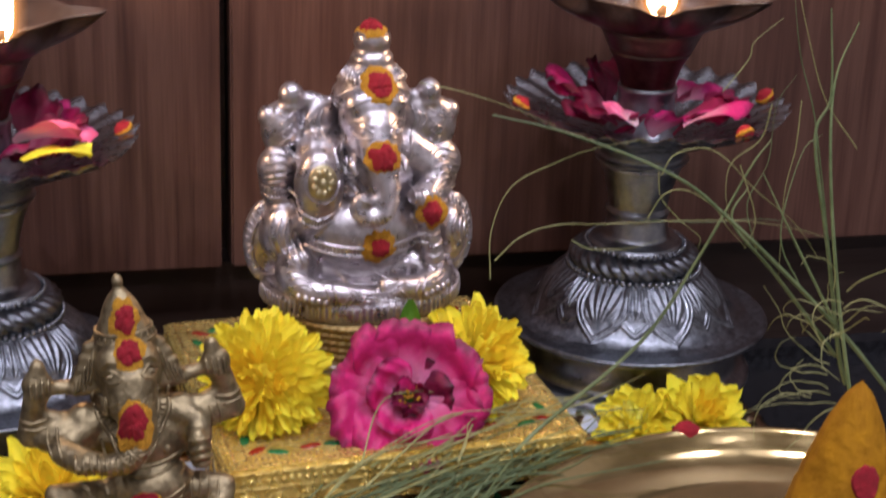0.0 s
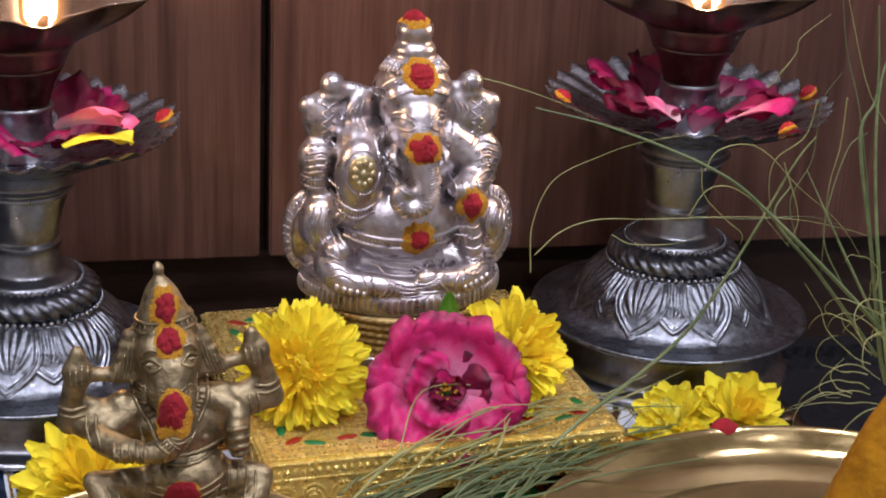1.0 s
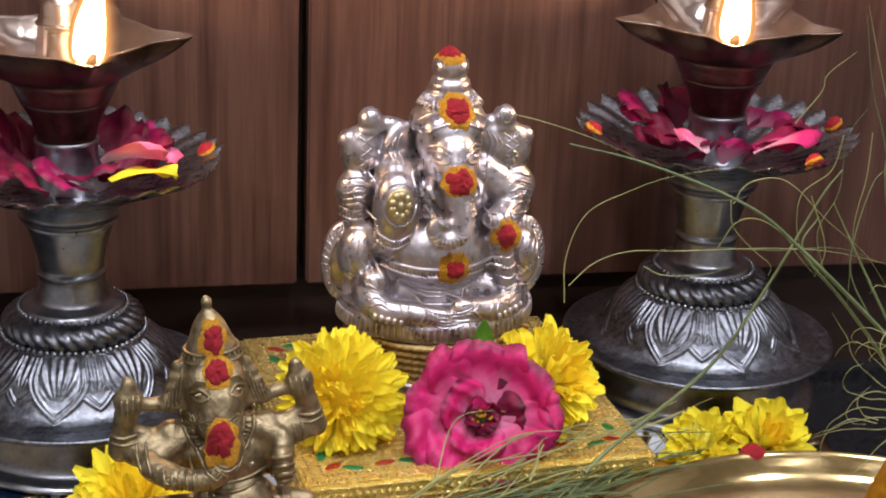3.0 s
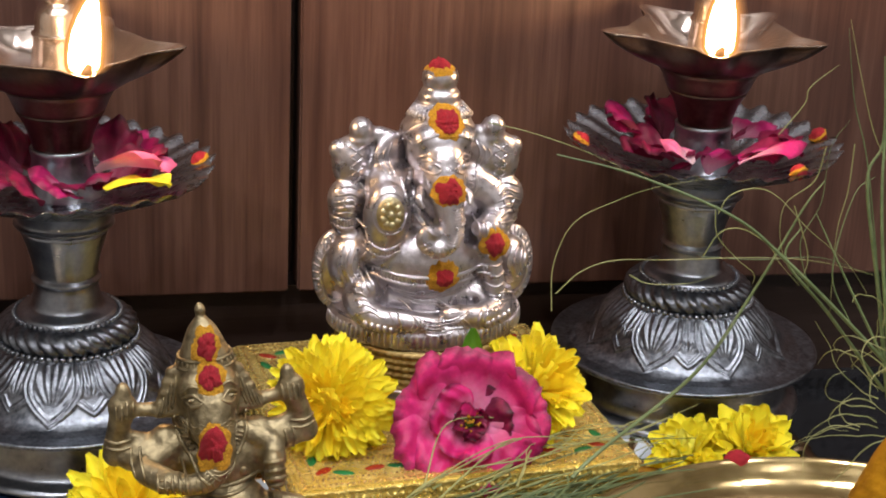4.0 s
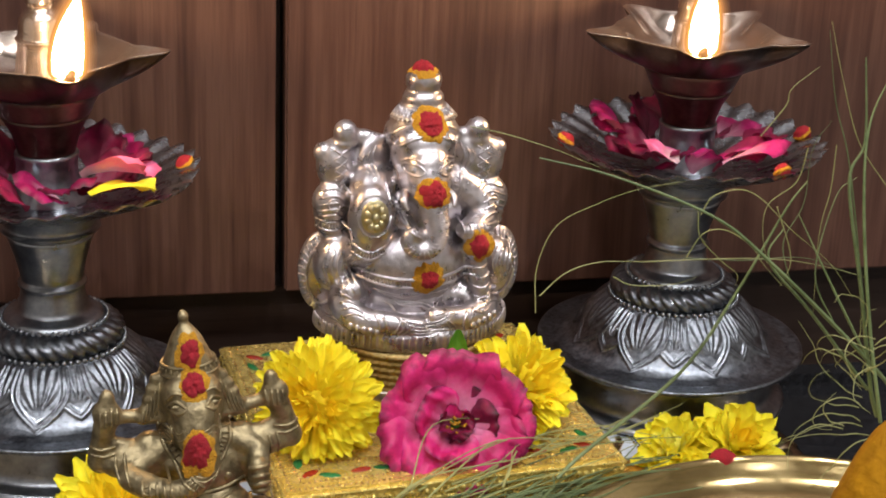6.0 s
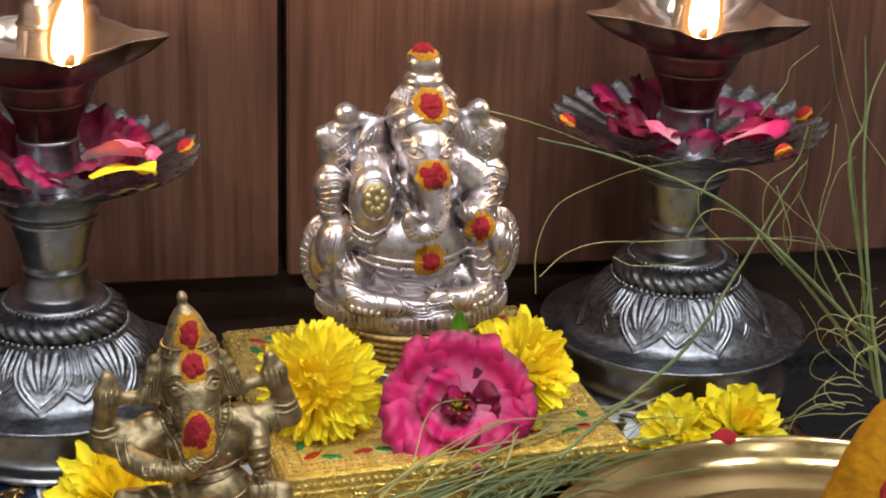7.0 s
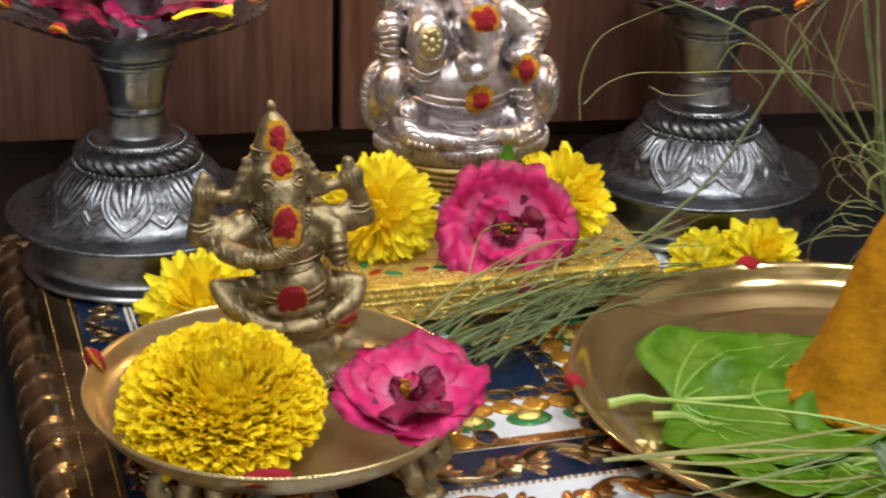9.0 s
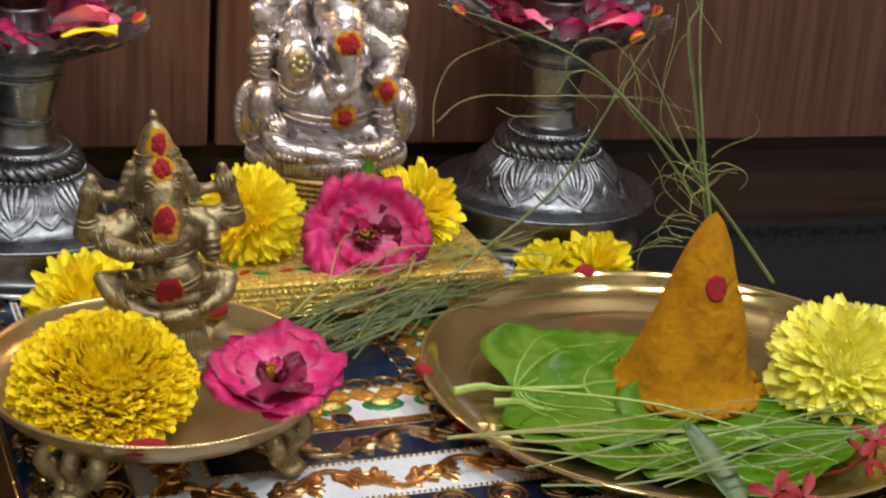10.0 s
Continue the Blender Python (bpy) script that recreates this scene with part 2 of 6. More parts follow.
def flame_shell(strength):
    """One thin glowing layer of a flame that lets all behind it through."""
    m, nt, b = nodes_of("flame_shell")
    out = nt.nodes["Material Output"]
    em, tr, mx = nt.nodes.new("ShaderNodeEmission"), nt.nodes.new("ShaderNodeBsdfTransparent"), nt.nodes.new("ShaderNodeAddShader")
    em.inputs[0].default_value, em.inputs[1].default_value = (1.0, 0.40, 0.10, 1), strength
    nt.links.new(tr.outputs[0], mx.inputs[0])
    nt.links.new(em.outputs[0], mx.inputs[1])
    nt.links.new(mx.outputs[0], out.inputs[0])
    return m


FLAME_LAYERS = [(flame_shell(0.42 * 0.70 ** k), 0.0065 + 0.00042 * k + 0.00005 * k * k, 0.0360 + 0.0012 * k) for k in range(8)]
M_FLAMECORE = glow("flame_core", (1.0, 0.74, 0.36), 26.0)
M_CHAR = surface("charred_wick", (0.01, 0.008, 0.008), (0.05, 0.035, 0.03), 300, (0.8, 0.9))
M_LAMPGLASS = glow("downlight_glass", (1.0, 0.96, 0.9), 45.0)
M_RICE = surface("rice_grain", (0.7, 0.55, 0.25), (0.85, 0.72, 0.4), 300, (0.4, 0.5))
M_IXORA = surface("red_ixora_petal", (0.17, 0.006, 0.011), (0.30, 0.014, 0.022), 120, (0.5, 0.65), sub=0.1)

# ---- mesh helpers ----


def link_mesh(name, bm, mats, smooth=True, angle=40):
    me = bpy.data.meshes.new(name)
    bm.to_mesh(me)
    bm.free()
    for m in mats if isinstance(mats, (list, tuple)) else [mats]:
        me.materials.append(m)
    if smooth:
        me.shade_smooth()
        me.set_sharp_from_angle(angle=radians(angle))
    return new(name, me)


def part(name, bm, material, parent, label="", angle=40):
    ob = link_mesh(name, bm, material, True, angle)
    ob.parent = parent
    if label:
        ob["label"] = label
    return ob


def thing(name, place, label, category, group="", turn=(0, 0, 0), kind=""):
    ob = new(name)
    ob.empty_display_size = 0.01
    ob.matrix_world = pose(*place, *turn)
    return tagged(ob, label, category, group, kind)


def lathe(bm, profile, segs=64, wave=None):
    """Turns (radius, height) pairs round z. wave(angle, r, z) may give another radius and height."""
    rings = []
    for r, z in profile:
        ring = []
        for k in range(segs):
            a = 2 * math.pi * k / segs
            rr, zz = wave(a, r, z) if wave else (r, z)
            ring.append(bm.verts.new((rr * math.cos(a), rr * math.sin(a), zz)))
        rings.append(ring)
    for a, b in zip(rings, rings[1:]):
        for k in range(segs):
            bm.faces.new((a[k], a[(k + 1) % segs], b[(k + 1) % segs], b[k]))
    for ring, flip in ((rings[0], True), (rings[-1], False)):
        if max(v.co.xy.length for v in ring) > 1e-5:
            bm.faces.new(ring[::-1] if flip else ring)
    return bm


def smooth_profile(points, steps=4):
    """A rounder profile through the points (Catmull-Rom)."""
    out = []
    p = [points[0], *points, points[-1]]
    for i in range(1, len(p) - 2):
        for s in range(steps):
            t = s / steps
            out.append(tuple(0.5 * (2 * p[i][k] + (p[i + 1][k] - p[i - 1][k]) * t + (2 * p[i - 1][k] - 5 * p[i][k] + 4 * p[i + 1][k] - p[i + 2][k]) * t * t
                                    + (3 * p[i][k] - p[i - 1][k] - 3 * p[i + 1][k] + p[i + 2][k]) * t ** 3) for k in (0, 1)))
    return out + [points[-1]]


def box_into(bm, centre, size, m=None):
    mat = Matrix.Translation(centre) @ Matrix.Diagonal((*size, 1))
    return bmesh.ops.create_cube(bm, size=1, matrix=(m or Matrix()) @ mat)["verts"]


def blob(bm, centre, radii, turn=(0, 0, 0), segs=14, rings=9):
    """An ellipsoid."""
    m = pose(*centre, *turn) @ Matrix.Diagonal((*radii, 1))
    top, low = bm.verts.new(m @ Vector((0, 0, 1))), bm.verts.new(m @ Vector((0, 0, -1)))
    grid = []
    for i in range(1, rings):
        th = math.pi * i / rings
        grid.append([bm.verts.new(m @ Vector((math.sin(th) * math.cos(2 * math.pi * k / segs), math.sin(th) * math.sin(2 * math.pi * k / segs), math.cos(th)))) for k in range(segs)])
    for k in range(segs):
        n = (k + 1) % segs
        bm.faces.new((top, grid[0][k], grid[0][n]))
        bm.faces.new((low, grid[-1][n], grid[-1][k]))
        for a, b in zip(grid, grid[1:]):
            bm.faces.new((a[k], b[k], b[n], a[n]))


def tube(bm, points, radii, sides=8):
    """A tapering round tube along the points."""
    pts = [Vector(p) for p in points]
    if not isinstance(radii, (list, tuple)):
        radii = [radii] * len(pts)
    rings, ref = [], None
    for i, p in enumerate(pts):
        d = (pts[min(i + 1, len(pts) - 1)] - pts[max(i - 1, 0)]).normalized()
        if ref is None:
            ref = d.orthogonal().normalized()
        ref = (ref - d * ref.dot(d))
        ref = ref.normalized() if ref.length > 1e-6 else d.orthogonal().normalized()
        side = d.cross(ref)
        rings.append([bm.verts.new(p + radii[i] * (math.cos(2 * math.pi * k / sides) * ref + math.sin(2 * math.pi * k / sides) * side)) for k in range(sides)])
    for a, b in zip(rings, rings[1:]):
        for k in range(sides):
            bm.faces.new((a[k], a[(k + 1) % sides], b[(k + 1) % sides], b[k]))
    bm.faces.new(rings[0][::-1])
    bm.faces.new(rings[-1])


def spline(points, steps=6):
    p = [Vector(q) for q in points]
    p = [2 * p[0] - p[1], *p, 2 * p[-1] - p[-2]]
    out = []
    for i in range(1, len(p) - 2):
        for s in range(steps):
            t = s / steps
            out.append(0.5 * (2 * p[i] + (p[i + 1] - p[i - 1]) * t + (2 * p[i - 1] - 5 * p[i] + 4 * p[i + 1] - p[i + 2]) * t * t + (3 * p[i] - p[i - 1] - 3 * p[i + 1] + p[i + 2]) * t ** 3))
    return out + [p[-2]]

# ---- the room ----


def slab(name, lo, hi, mat, label="", kind="structure", cat=""):
    bm = bmesh.new()
    box_into(bm, [(a + b) / 2 for a, b in zip(lo, hi)], [b - a for a, b in zip(lo, hi)])
    return tagged(link_mesh(name, bm, mat, False), label, cat, "", kind)


TABLE_Z = -0.042
WALL_Y = 0.101
slab("countertop", (-1.6, -0.52, TABLE_Z - 0.03), (1.8, 0.128, TABLE_Z), M_GRANITE, "polished black stone shelf under the low table")
slab("floor", (-1.6, -2.2, -0.90), (1.8, 0.128, -0.86), M_FLOOR, "plain beige stone floor")
slab("counter_front", (-1.6, -0.49, -0.86), (1.8, -0.47, TABLE_Z - 0.03), M_DARKWOOD, "dark brown front below the stone shelf")
slab("plinth", (-1.6, 0.112, TABLE_Z), (1.8, 0.130, 0.0275), M_DARKWOOD, "dark brown skirting below the wooden panels")
slab("upstand", (-1.6, 0.100, TABLE_Z), (1.8, 0.112, TABLE_Z + 0.007), M_GRANITE, "thin black stone upstand along the back")
wall = slab("wall_north", (-1.6, 0.130, TABLE_Z), (1.8, 0.23, CEIL_Z), M_DARKWOOD, "dark backing wall behind the wooden panels")
slab("wall_south", (-1.6, -2.3, -0.9), (1.8, -2.2, CEIL_Z), M_PAINT, "plain off-white painted wall")
slab("wall_west", (-1.7, -2.3, -0.9), (-1.6, 0.23, CEIL_Z), M_PAINT, "plain off-white painted wall")
slab("wall_east", (1.8, -2.3, -0.9), (1.9, 0.23, CEIL_Z), M_PAINT, "plain off-white painted wall")
slab("ceiling", (-1.7, -2.3, CEIL_Z), (1.9, 0.23, CEIL_Z + 0.1), M_CEIL, "plain matt grey-beige ceiling")


def panel(x0, x1):
    """One upright laminate board with eased edges."""
    bm = bmesh.new()
    box_into(bm, ((x0 + x1) / 2, WALL_Y + 0.0125, (0.028 + 1.6) / 2), (x1 - x0, 0.025, 1.6 - 0.028))
    bmesh.ops.bevel(bm, geom=bm.edges[:], offset=0.0012, segments=2, affect="EDGES")
    return part("panel", bm, M_WOOD, wall, "upright walnut-brown laminate board")


for x0, x1 in ((-1.55, -1.1), (-1.096, -0.62), (-0.616, -0.0525), (-0.0475, 0.52), (0.524, 1.11), (1.114, 1.7)):
    panel(x0, x1)


def downlight(x, y):
    ob = thing("ceiling_light", (x, y, CEIL_Z - 0.012), "small round white recessed ceiling downlight", "ceiling light", "ceiling downlights")
    bm = bmesh.new()
    lathe(bm, [(0.019, 0.007), (0.022, 0.0), (0.036, 0.0), (0.038, 0.004), (0.038, 0.012), (0.019, 0.012)], 32)
    part("rim", bm, M_PAINT, ob)
    bm = bmesh.new()
    lathe(bm, [(0.0185, 0.003), (0.0185, 0.008)], 32)
    part("diffuser", bm, M_LAMPGLASS, ob, "lit round diffuser")


for x, y in DOWNLIGHTS:
    downlight(x, y)

# ---- the low enamelled table ----
CH = thing("low_table", (-0.012, -0.150, 0.0), "low square offering table with gold edge and enamelled top", "table", turn=(0, 0, 6.0))
CW, CD = 0.209, 0.209


TOP_Z = -0.0014


def ribbed(s, a):
    """Height of the slanting double ribs on the rolled edge."""
    q = (s + 0.007 * math.sin(a) + 0.004 * math.cos(a)) / 0.0205
    f = q - math.floor(q)
    rib = math.exp(-((f - 0.30) / 0.034) ** 2) + 0.8 * math.exp(-((f - 0.41) / 0.028) ** 2) + 0.4 * math.exp(-((f - 0.52) / 0.02) ** 2)
    return 0.0011 * rib


def frame_band(name, d0, d1, z, mat, label):
    """A square frame between two distances from the table's edge, laid proud of the top."""
    bm = bmesh.new()
    rings = []
    for d, zz in ((d0, TOP_Z - 0.001), (d0, z), (d1, z), (d1, TOP_Z - 0.001)):
        w, e = CW - d, CD - d
        rings.append([bm.verts.new(p) for p in ((-w, -e, zz), (w, -e, zz), (w, e, zz), (-w, e, zz))])
    for p, q in zip(rings, rings[1:]):
        for k in range(4):
            bm.faces.new((p[k], p[(k + 1) % 4], q[(k + 1) % 4], q[k]))
    bmesh.ops.recalc_face_normals(bm, faces=bm.faces)
    part(name, bm, mat, CH, label, 20)


def on_side(side, s, d, z):
    """A place on the top: s along one side, d in from its edge."""
    return Matrix.Rotation(radians(90 * side), 3, "Z") @ Vector((s, -(CD - d), z))


def scroll_run(d, half_width, step, r, name, mat, label, leafy=1.0):
    """Raised scrollwork along all four sides: a wave with spirals and leaves in its hollows."""
    z = TOP_Z + 0.0004
    for side in range(4):
        bm = bmesh.new()
        half = CW - d - 0.004
        n = max(2, int(2 * half / step))
        st = 2 * half / n
        wave = [on_side(side, -half + st * k / 6, d + 0.78 * half_width * math.cos(math.pi * k / 6), z) for k in range(6 * n + 1)]
        tube(bm, wave, r, 6)
        for k in range(n):
            sg = 1 if k % 2 == 0 else -1
            c = -half + (k + 0.5) * st
            spiral = []
            for i in range(15):
                t = i * 0.62
                rad = half_width * 0.62 * (1 - i / 17)
                spiral.append(on_side(side, c + st * 0.42 * sg * 0 + rad * math.cos(t + math.pi / 2), d + sg * half_width * 0.10 + sg * rad * math.sin(t + math.pi / 2) * 0.9, z))
            tube(bm, spiral, [r * (1.1 - 0.03 * i) for i in range(15)], 6)
            for i in range(5):
                a = -60 + 30 * i
                q = on_side(side, c + st * (0.34 - 0.04 * i), d - sg * half_width * (0.55 - 0.26 * i), z - 0.0003)
                blob(bm, q, (half_width * 0.26 * leafy, half_width * 0.11 * leafy, 0.0010), (0, 0, 90 * side + a * sg), 8, 6)
                q = on_side(side, c - st * (0.36 - 0.03 * i), d + sg * half_width * (0.62 - 0.22 * i), z - 0.0003)
                blob(bm, q, (half_width * 0.22 * leafy, half_width * 0.10 * leafy, 0.0010), (0, 0, 90 * side - a * sg), 8, 6)
        part(name, bm, mat, CH, label, 60)


def bead_run(d, step, size, name):
    for side in range(4):
        bm = bmesh.new()
        half = CW - d
        n = int(2 * half / step)
        for k in range(n):
            blob(bm, on_side(side, -half + (k + 0.5) * 2 * half / n, d, TOP_Z + 0.0004), (size, size, size), (0, 0, 0), 6, 4)
        part(name, bm, M_GOLDTRIM, CH, "row of tiny gold beads", 60)["kind"] = "stuff"


def chowki():
    bm = bmesh.new()
    box_into(bm, (0, 0, TOP_Z - 0.009), (2 * CW - 0.03, 2 * CD - 0.03, 0.018))
    part("tabletop", bm, M_WHITE, CH, "white enamel top")
    for sx, sy in ((-1, -1), (1, -1), (1, 1), (-1, 1)):
        bm = bmesh.new()
        lathe(bm, smooth_profile([(0.012, TABLE_Z), (0.014, TABLE_Z + 0.004), (0.010, TABLE_Z + 0.010), (0.015, -0.022), (0.015, -0.0195)]), 24)
        bmesh.ops.translate(bm, verts=bm.verts, vec=(sx * (CW - 0.025), sy * (CD - 0.025), 0))
        part("leg", bm, M_GOLDTRIM, CH)
    for side in range(4):
        bm = bmesh.new()
        n, rings, sides = 720, [], 20
        for k in range(n + 1):
            s_ = -CW + 2 * CW * k / n
            ring = []
            for j in range(sides):
                a = 2 * math.pi * j / sides
                r = 0.0112 + ribbed(s_, a)
                ring.append(bm.verts.new((s_, r * math.cos(a) - CD + 0.0112, r * math.sin(a) - 0.0108)))
            rings.append(ring)
        for p, q in zip(rings, rings[1:]):
            for j in range(sides):
                bm.faces.new((p[j], q[j], q[(j + 1) % sides], p[(j + 1) % sides]))
        bm.faces.new(rings[0])
        bm.faces.new(rings[-1][::-1])
        bmesh.ops.recalc_face_normals(bm, faces=bm.faces)
        bmesh.ops.rotate(bm, verts=bm.verts, matrix=Matrix.Rotation(radians(90 * side), 3, "Z"))
        part("edge_moulding", bm, M_EDGE, CH, "rolled gold edge with slanting ribs", 60)
    frame_band("flat_border", 0.0155, 0.0344, -0.0009, M_EDGE, "flat gold border")
    bead_run(0.0215, 0.0042, 0.0007, "border_beading")
    bead_run(0.0320, 0.0030, 0.0008, "border_beading")
    frame_band("enamel_band", 0.0345, 0.0560, -0.0010, M_BLUE, "dark blue enamel band")
    scroll_run(0.0450, 0.0100, 0.022, 0.0016, "scrollwork", M_EDGE, "raised gold scrollwork on blue enamel", 1.9)
    bead_run(0.0580, 0.0026, 0.0008, "band_beading")
    frame_band("enamel_band", 0.0600, 0.0790, -0.0010, M_BLUE, "dark blue enamel band with rosettes")
    for side in range(4):
        for k in range(11):
            c = -0.125 + 0.025 * k
            bm = bmesh.new()
            p = on_side(side, c, 0.0695, TOP_Z)
            for r in (0.0086, 0.0056):
                ring = [p + Vector((r * math.cos(t), r * math.sin(t), 0.0006)) for t in [2 * math.pi * i / 18 for i in range(19)]]
                tube(bm, ring, 0.0009, 6)
            blob(bm, p, (0.0034, 0.0034, 0.0012), (0, 0, 0), 12, 6)
            part("rosette", bm, M_GOLDTRIM, CH, "", 60)
            bm = bmesh.new()
            blob(bm, p + Vector((0, 0, 0.0007)), (0.0017, 0.0017, 0.0008), (0, 0, 0), 10, 6)
            part("gem", bm, M_RED, CH)
    bead_run(0.0805, 0.0026, 0.0008, "band_beading")
    scroll_run(0.0960, 0.0125, 0.030, 0.0017, "scrollwork", M_COPPERGOLD, "copper-gold scrollwork on white enamel", 1.7)
    bead_run(0.1120, 0.0030, 0.0010, "band_beading")
    frame_band("enamel_band", 0.1140, 0.1420, -0.0010, M_BLUE, "dark blue enamel band")
    scroll_run(0.1280, 0.0125, 0.034, 0.0022, "scrollwork", M_EDGE, "broad flat gold scrollwork on blue enamel", 2.2)
    frame_band("gold_line", 0.1430, 0.1490, -0.0006, M_GOLDTRIM, "gold line")
    bead_run(0.1445, 0.0032, 0.0009, "band_beading")
    bead_run(0.1478, 0.0032, 0.0009, "band_beading")
    for side in range(4):
        for k in range(5):
            p = on_side(side, -0.052 + 0.026 * k, 0.1640, TOP_Z)
            bm = bmesh.new()
            blob(bm, p, (0.0105, 0.0070, 0.0016), (0, 0, 90 * side), 16, 8)
            part("petal_cell", bm, M_GREEN, CH, "green enamel leaf", 60)
            bm = bmesh.new()
            blob(bm, p + Vector((0, 0, 0.0010)), (0.0058, 0.0036, 0.0022), (0, 0, 90 * side), 14, 8)
            part("gem", bm, M_GOLD, CH, "heart-shaped gold boss", 60)
            for dx in (-0.0085, 0.0085):
                q = on_side(side, -0.052 + 0.026 * k + dx * 0.8, 0.1745, TOP_Z)
                bm = bmesh.new()
                blob(bm, q, (0.0072, 0.0056, 0.0022), (0, 0, 90 * side + dx * 2500), 14, 8)
                part("petal_cell", bm, M_AMBER, CH, "amber gold boss", 60)
                bm = bmesh.new()
                blob(bm, on_side(side, -0.052 + 0.026 * k + dx * 0.75, 0.1850, TOP_Z), (0.0064, 0.0042, 0.0014), (0, 0, 90 * side), 12, 6)
                part("petal_cell", bm, M_BLUE, CH, "", 60)
                bm = bmesh.new()
                loop = [on_side(side, -0.052 + 0.026 * k + dx * 0.75 + 0.0068 * math.cos(t), 0.1850 + 0.0050 * math.sin(t), TOP_Z + 0.0008) for t in [2 * math.pi * i / 16 for i in range(17)]]
                tube(bm, loop, 0.0008, 6)
                part("cell_rim", bm, M_GOLDTRIM, CH, "thin gold rim round the enamel", 60)
    bm = bmesh.new()
    box_into(bm, (0, 0, TOP_Z), (2 * (CW - 0.190), 2 * (CD - 0.190), 0.0010))
    part("centre_field", bm, M_BLUE, CH, "dark blue enamel centre field")
    # red and amber corner flowers where the bands meet
    for side in range(4):
        for s_, d_, m in ((0.062, 0.128, M_RED), (0.044, 0.101, M_AMBER), (0.078, 0.096, M_AMBER), (0.030, 0.128, M_RED)):
            bm = bmesh.new()
            p = on_side(side, s_, d_, TOP_Z)
            for t in range(6):
                a = math.pi / 3 * t
                blob(bm, p + Vector((0.0056 * math.cos(a), 0.0056 * math.sin(a), 0.0004)), (0.0052, 0.0032, 0.0013), (0, 0, math.degrees(a)), 10, 6)
            part("enamel_flower", bm, m, CH, "", 60)


chowki()


# ---- gold box stand ----
BX, BY, BZ = 0.151, 0.152, 0.028
BOX = thing("gold_stand", (-0.0040, -0.0330, 0.0), "square pressed-gold pedestal box with embossed pattern and small gems", "pedestal", turn=(0, 0, 5.5))


def gold_box():
    bm = bmesh.new()
    box_into(bm, (0, 0, BZ - 0.010), (BX, BY, 0.020))
    bmesh.ops.bevel(bm, geom=bm.edges[:], offset=0.0012, segments=2, affect="EDGES")
    part("box_body", bm, M_GOLD, BOX)
    for sx, sy in ((-1, -1), (1, -1), (1, 1), (-1, 1)):
        bm = bmesh.new()
        box_into(bm, (sx * (BX / 2 - 0.010), sy * (BY / 2 - 0.010), 0.004), (0.016, 0.016, 0.008))
        bmesh.ops.bevel(bm, geom=bm.edges[:], offset=0.001, segments=1, affect="EDGES")
        part("foot", bm, M_GOLD, BOX)


gold_box()


def box_dress():
    """Studded lines, gem leaves and embossed scallops on the gold box."""
    bm = bmesh.new()
    for inset in (0.0035, 0.0085, 0.0240):
        w, e = BX / 2 - inset, BY / 2 - inset
        for side in range(4):
            n = int(2 * w / 0.0024)
            for k in range(n):
                t = -1 + 2 * (k + 0.5) / n
                p = ((t * w, -e), (w, t * e), (t * w, e), (-w, t * e))[side]
                blob(bm, (*p, BZ), (0.0007, 0.0007, 0.0006), (0, 0, 0), 6, 4)
    for k in range(-30, 31):
        for sx in (-1, 1):
            blob(bm, (k * 0.0021, sx * k * 0.0021, BZ), (0.0007, 0.0007, 0.0006), (0, 0, 0), 6, 4)
    part("studs", bm, M_GOLDTRIM, BOX, "dotted lines of pressed gold studs", 60)["kind"] = "stuff"
    for sx in (-1, 1):
        for sy in (-1, 1):
            for dx, dy, turn, mat in ((0.014, 0.016, 35, M_RED), (0.022, 0.013, -20, M_GREEN), (0.011, 0.026, 75, M_GREEN), (0.036, 0.015, 10, M_RED), (0.046, 0.015, -10, M_GREEN)):
                bm = bmesh.new()
                blob(bm, (sx * (BX / 2 - dx), sy * (BY / 2 - dy), BZ), (0.0048, 0.0021, 0.0007), (0, 0, turn * sx * sy), 10, 6)
                part("gem", bm, mat, BOX, "", 60)
    for side in range(4):
        bm = bmesh.new()
        turn = Matrix.Rotation(radians(90 * side), 4, "Z")
        half = (BX if side % 2 == 0 else BY) / 2
        off = (BY if side % 2 == 0 else BX) / 2
        n = 12
        for k in range(n):
            c = -half + (k + 0.5) * 2 * half / n
            for r in (0.0055, 0.0036, 0.0018):
                arc = [turn @ Vector((c + r * math.cos(t), -off - 0.0001, 0.0098 + r * 1.25 * math.sin(t))) for t in [math.pi * i / 8 for i in range(9)]]
                tube(bm, arc, 0.0005, 5)
        for z in (0.0090, 0.0192, 0.0260):
            tube(bm, [turn @ Vector((-half, -off, z)), turn @ Vector((half, -off, z))], 0.0007, 6)
        for k in range(46):
            p = turn @ Vector((-half + (k + 0.5) * 2 * half / 46, -off, 0.0226))
            blob(bm, p, (0.0013, 0.0013, 0.0013), (0, 0, 0), 6, 4)
        part("embossed_side", bm, M_GOLD, BOX, "embossed scallops and beads", 60)


box_dress()


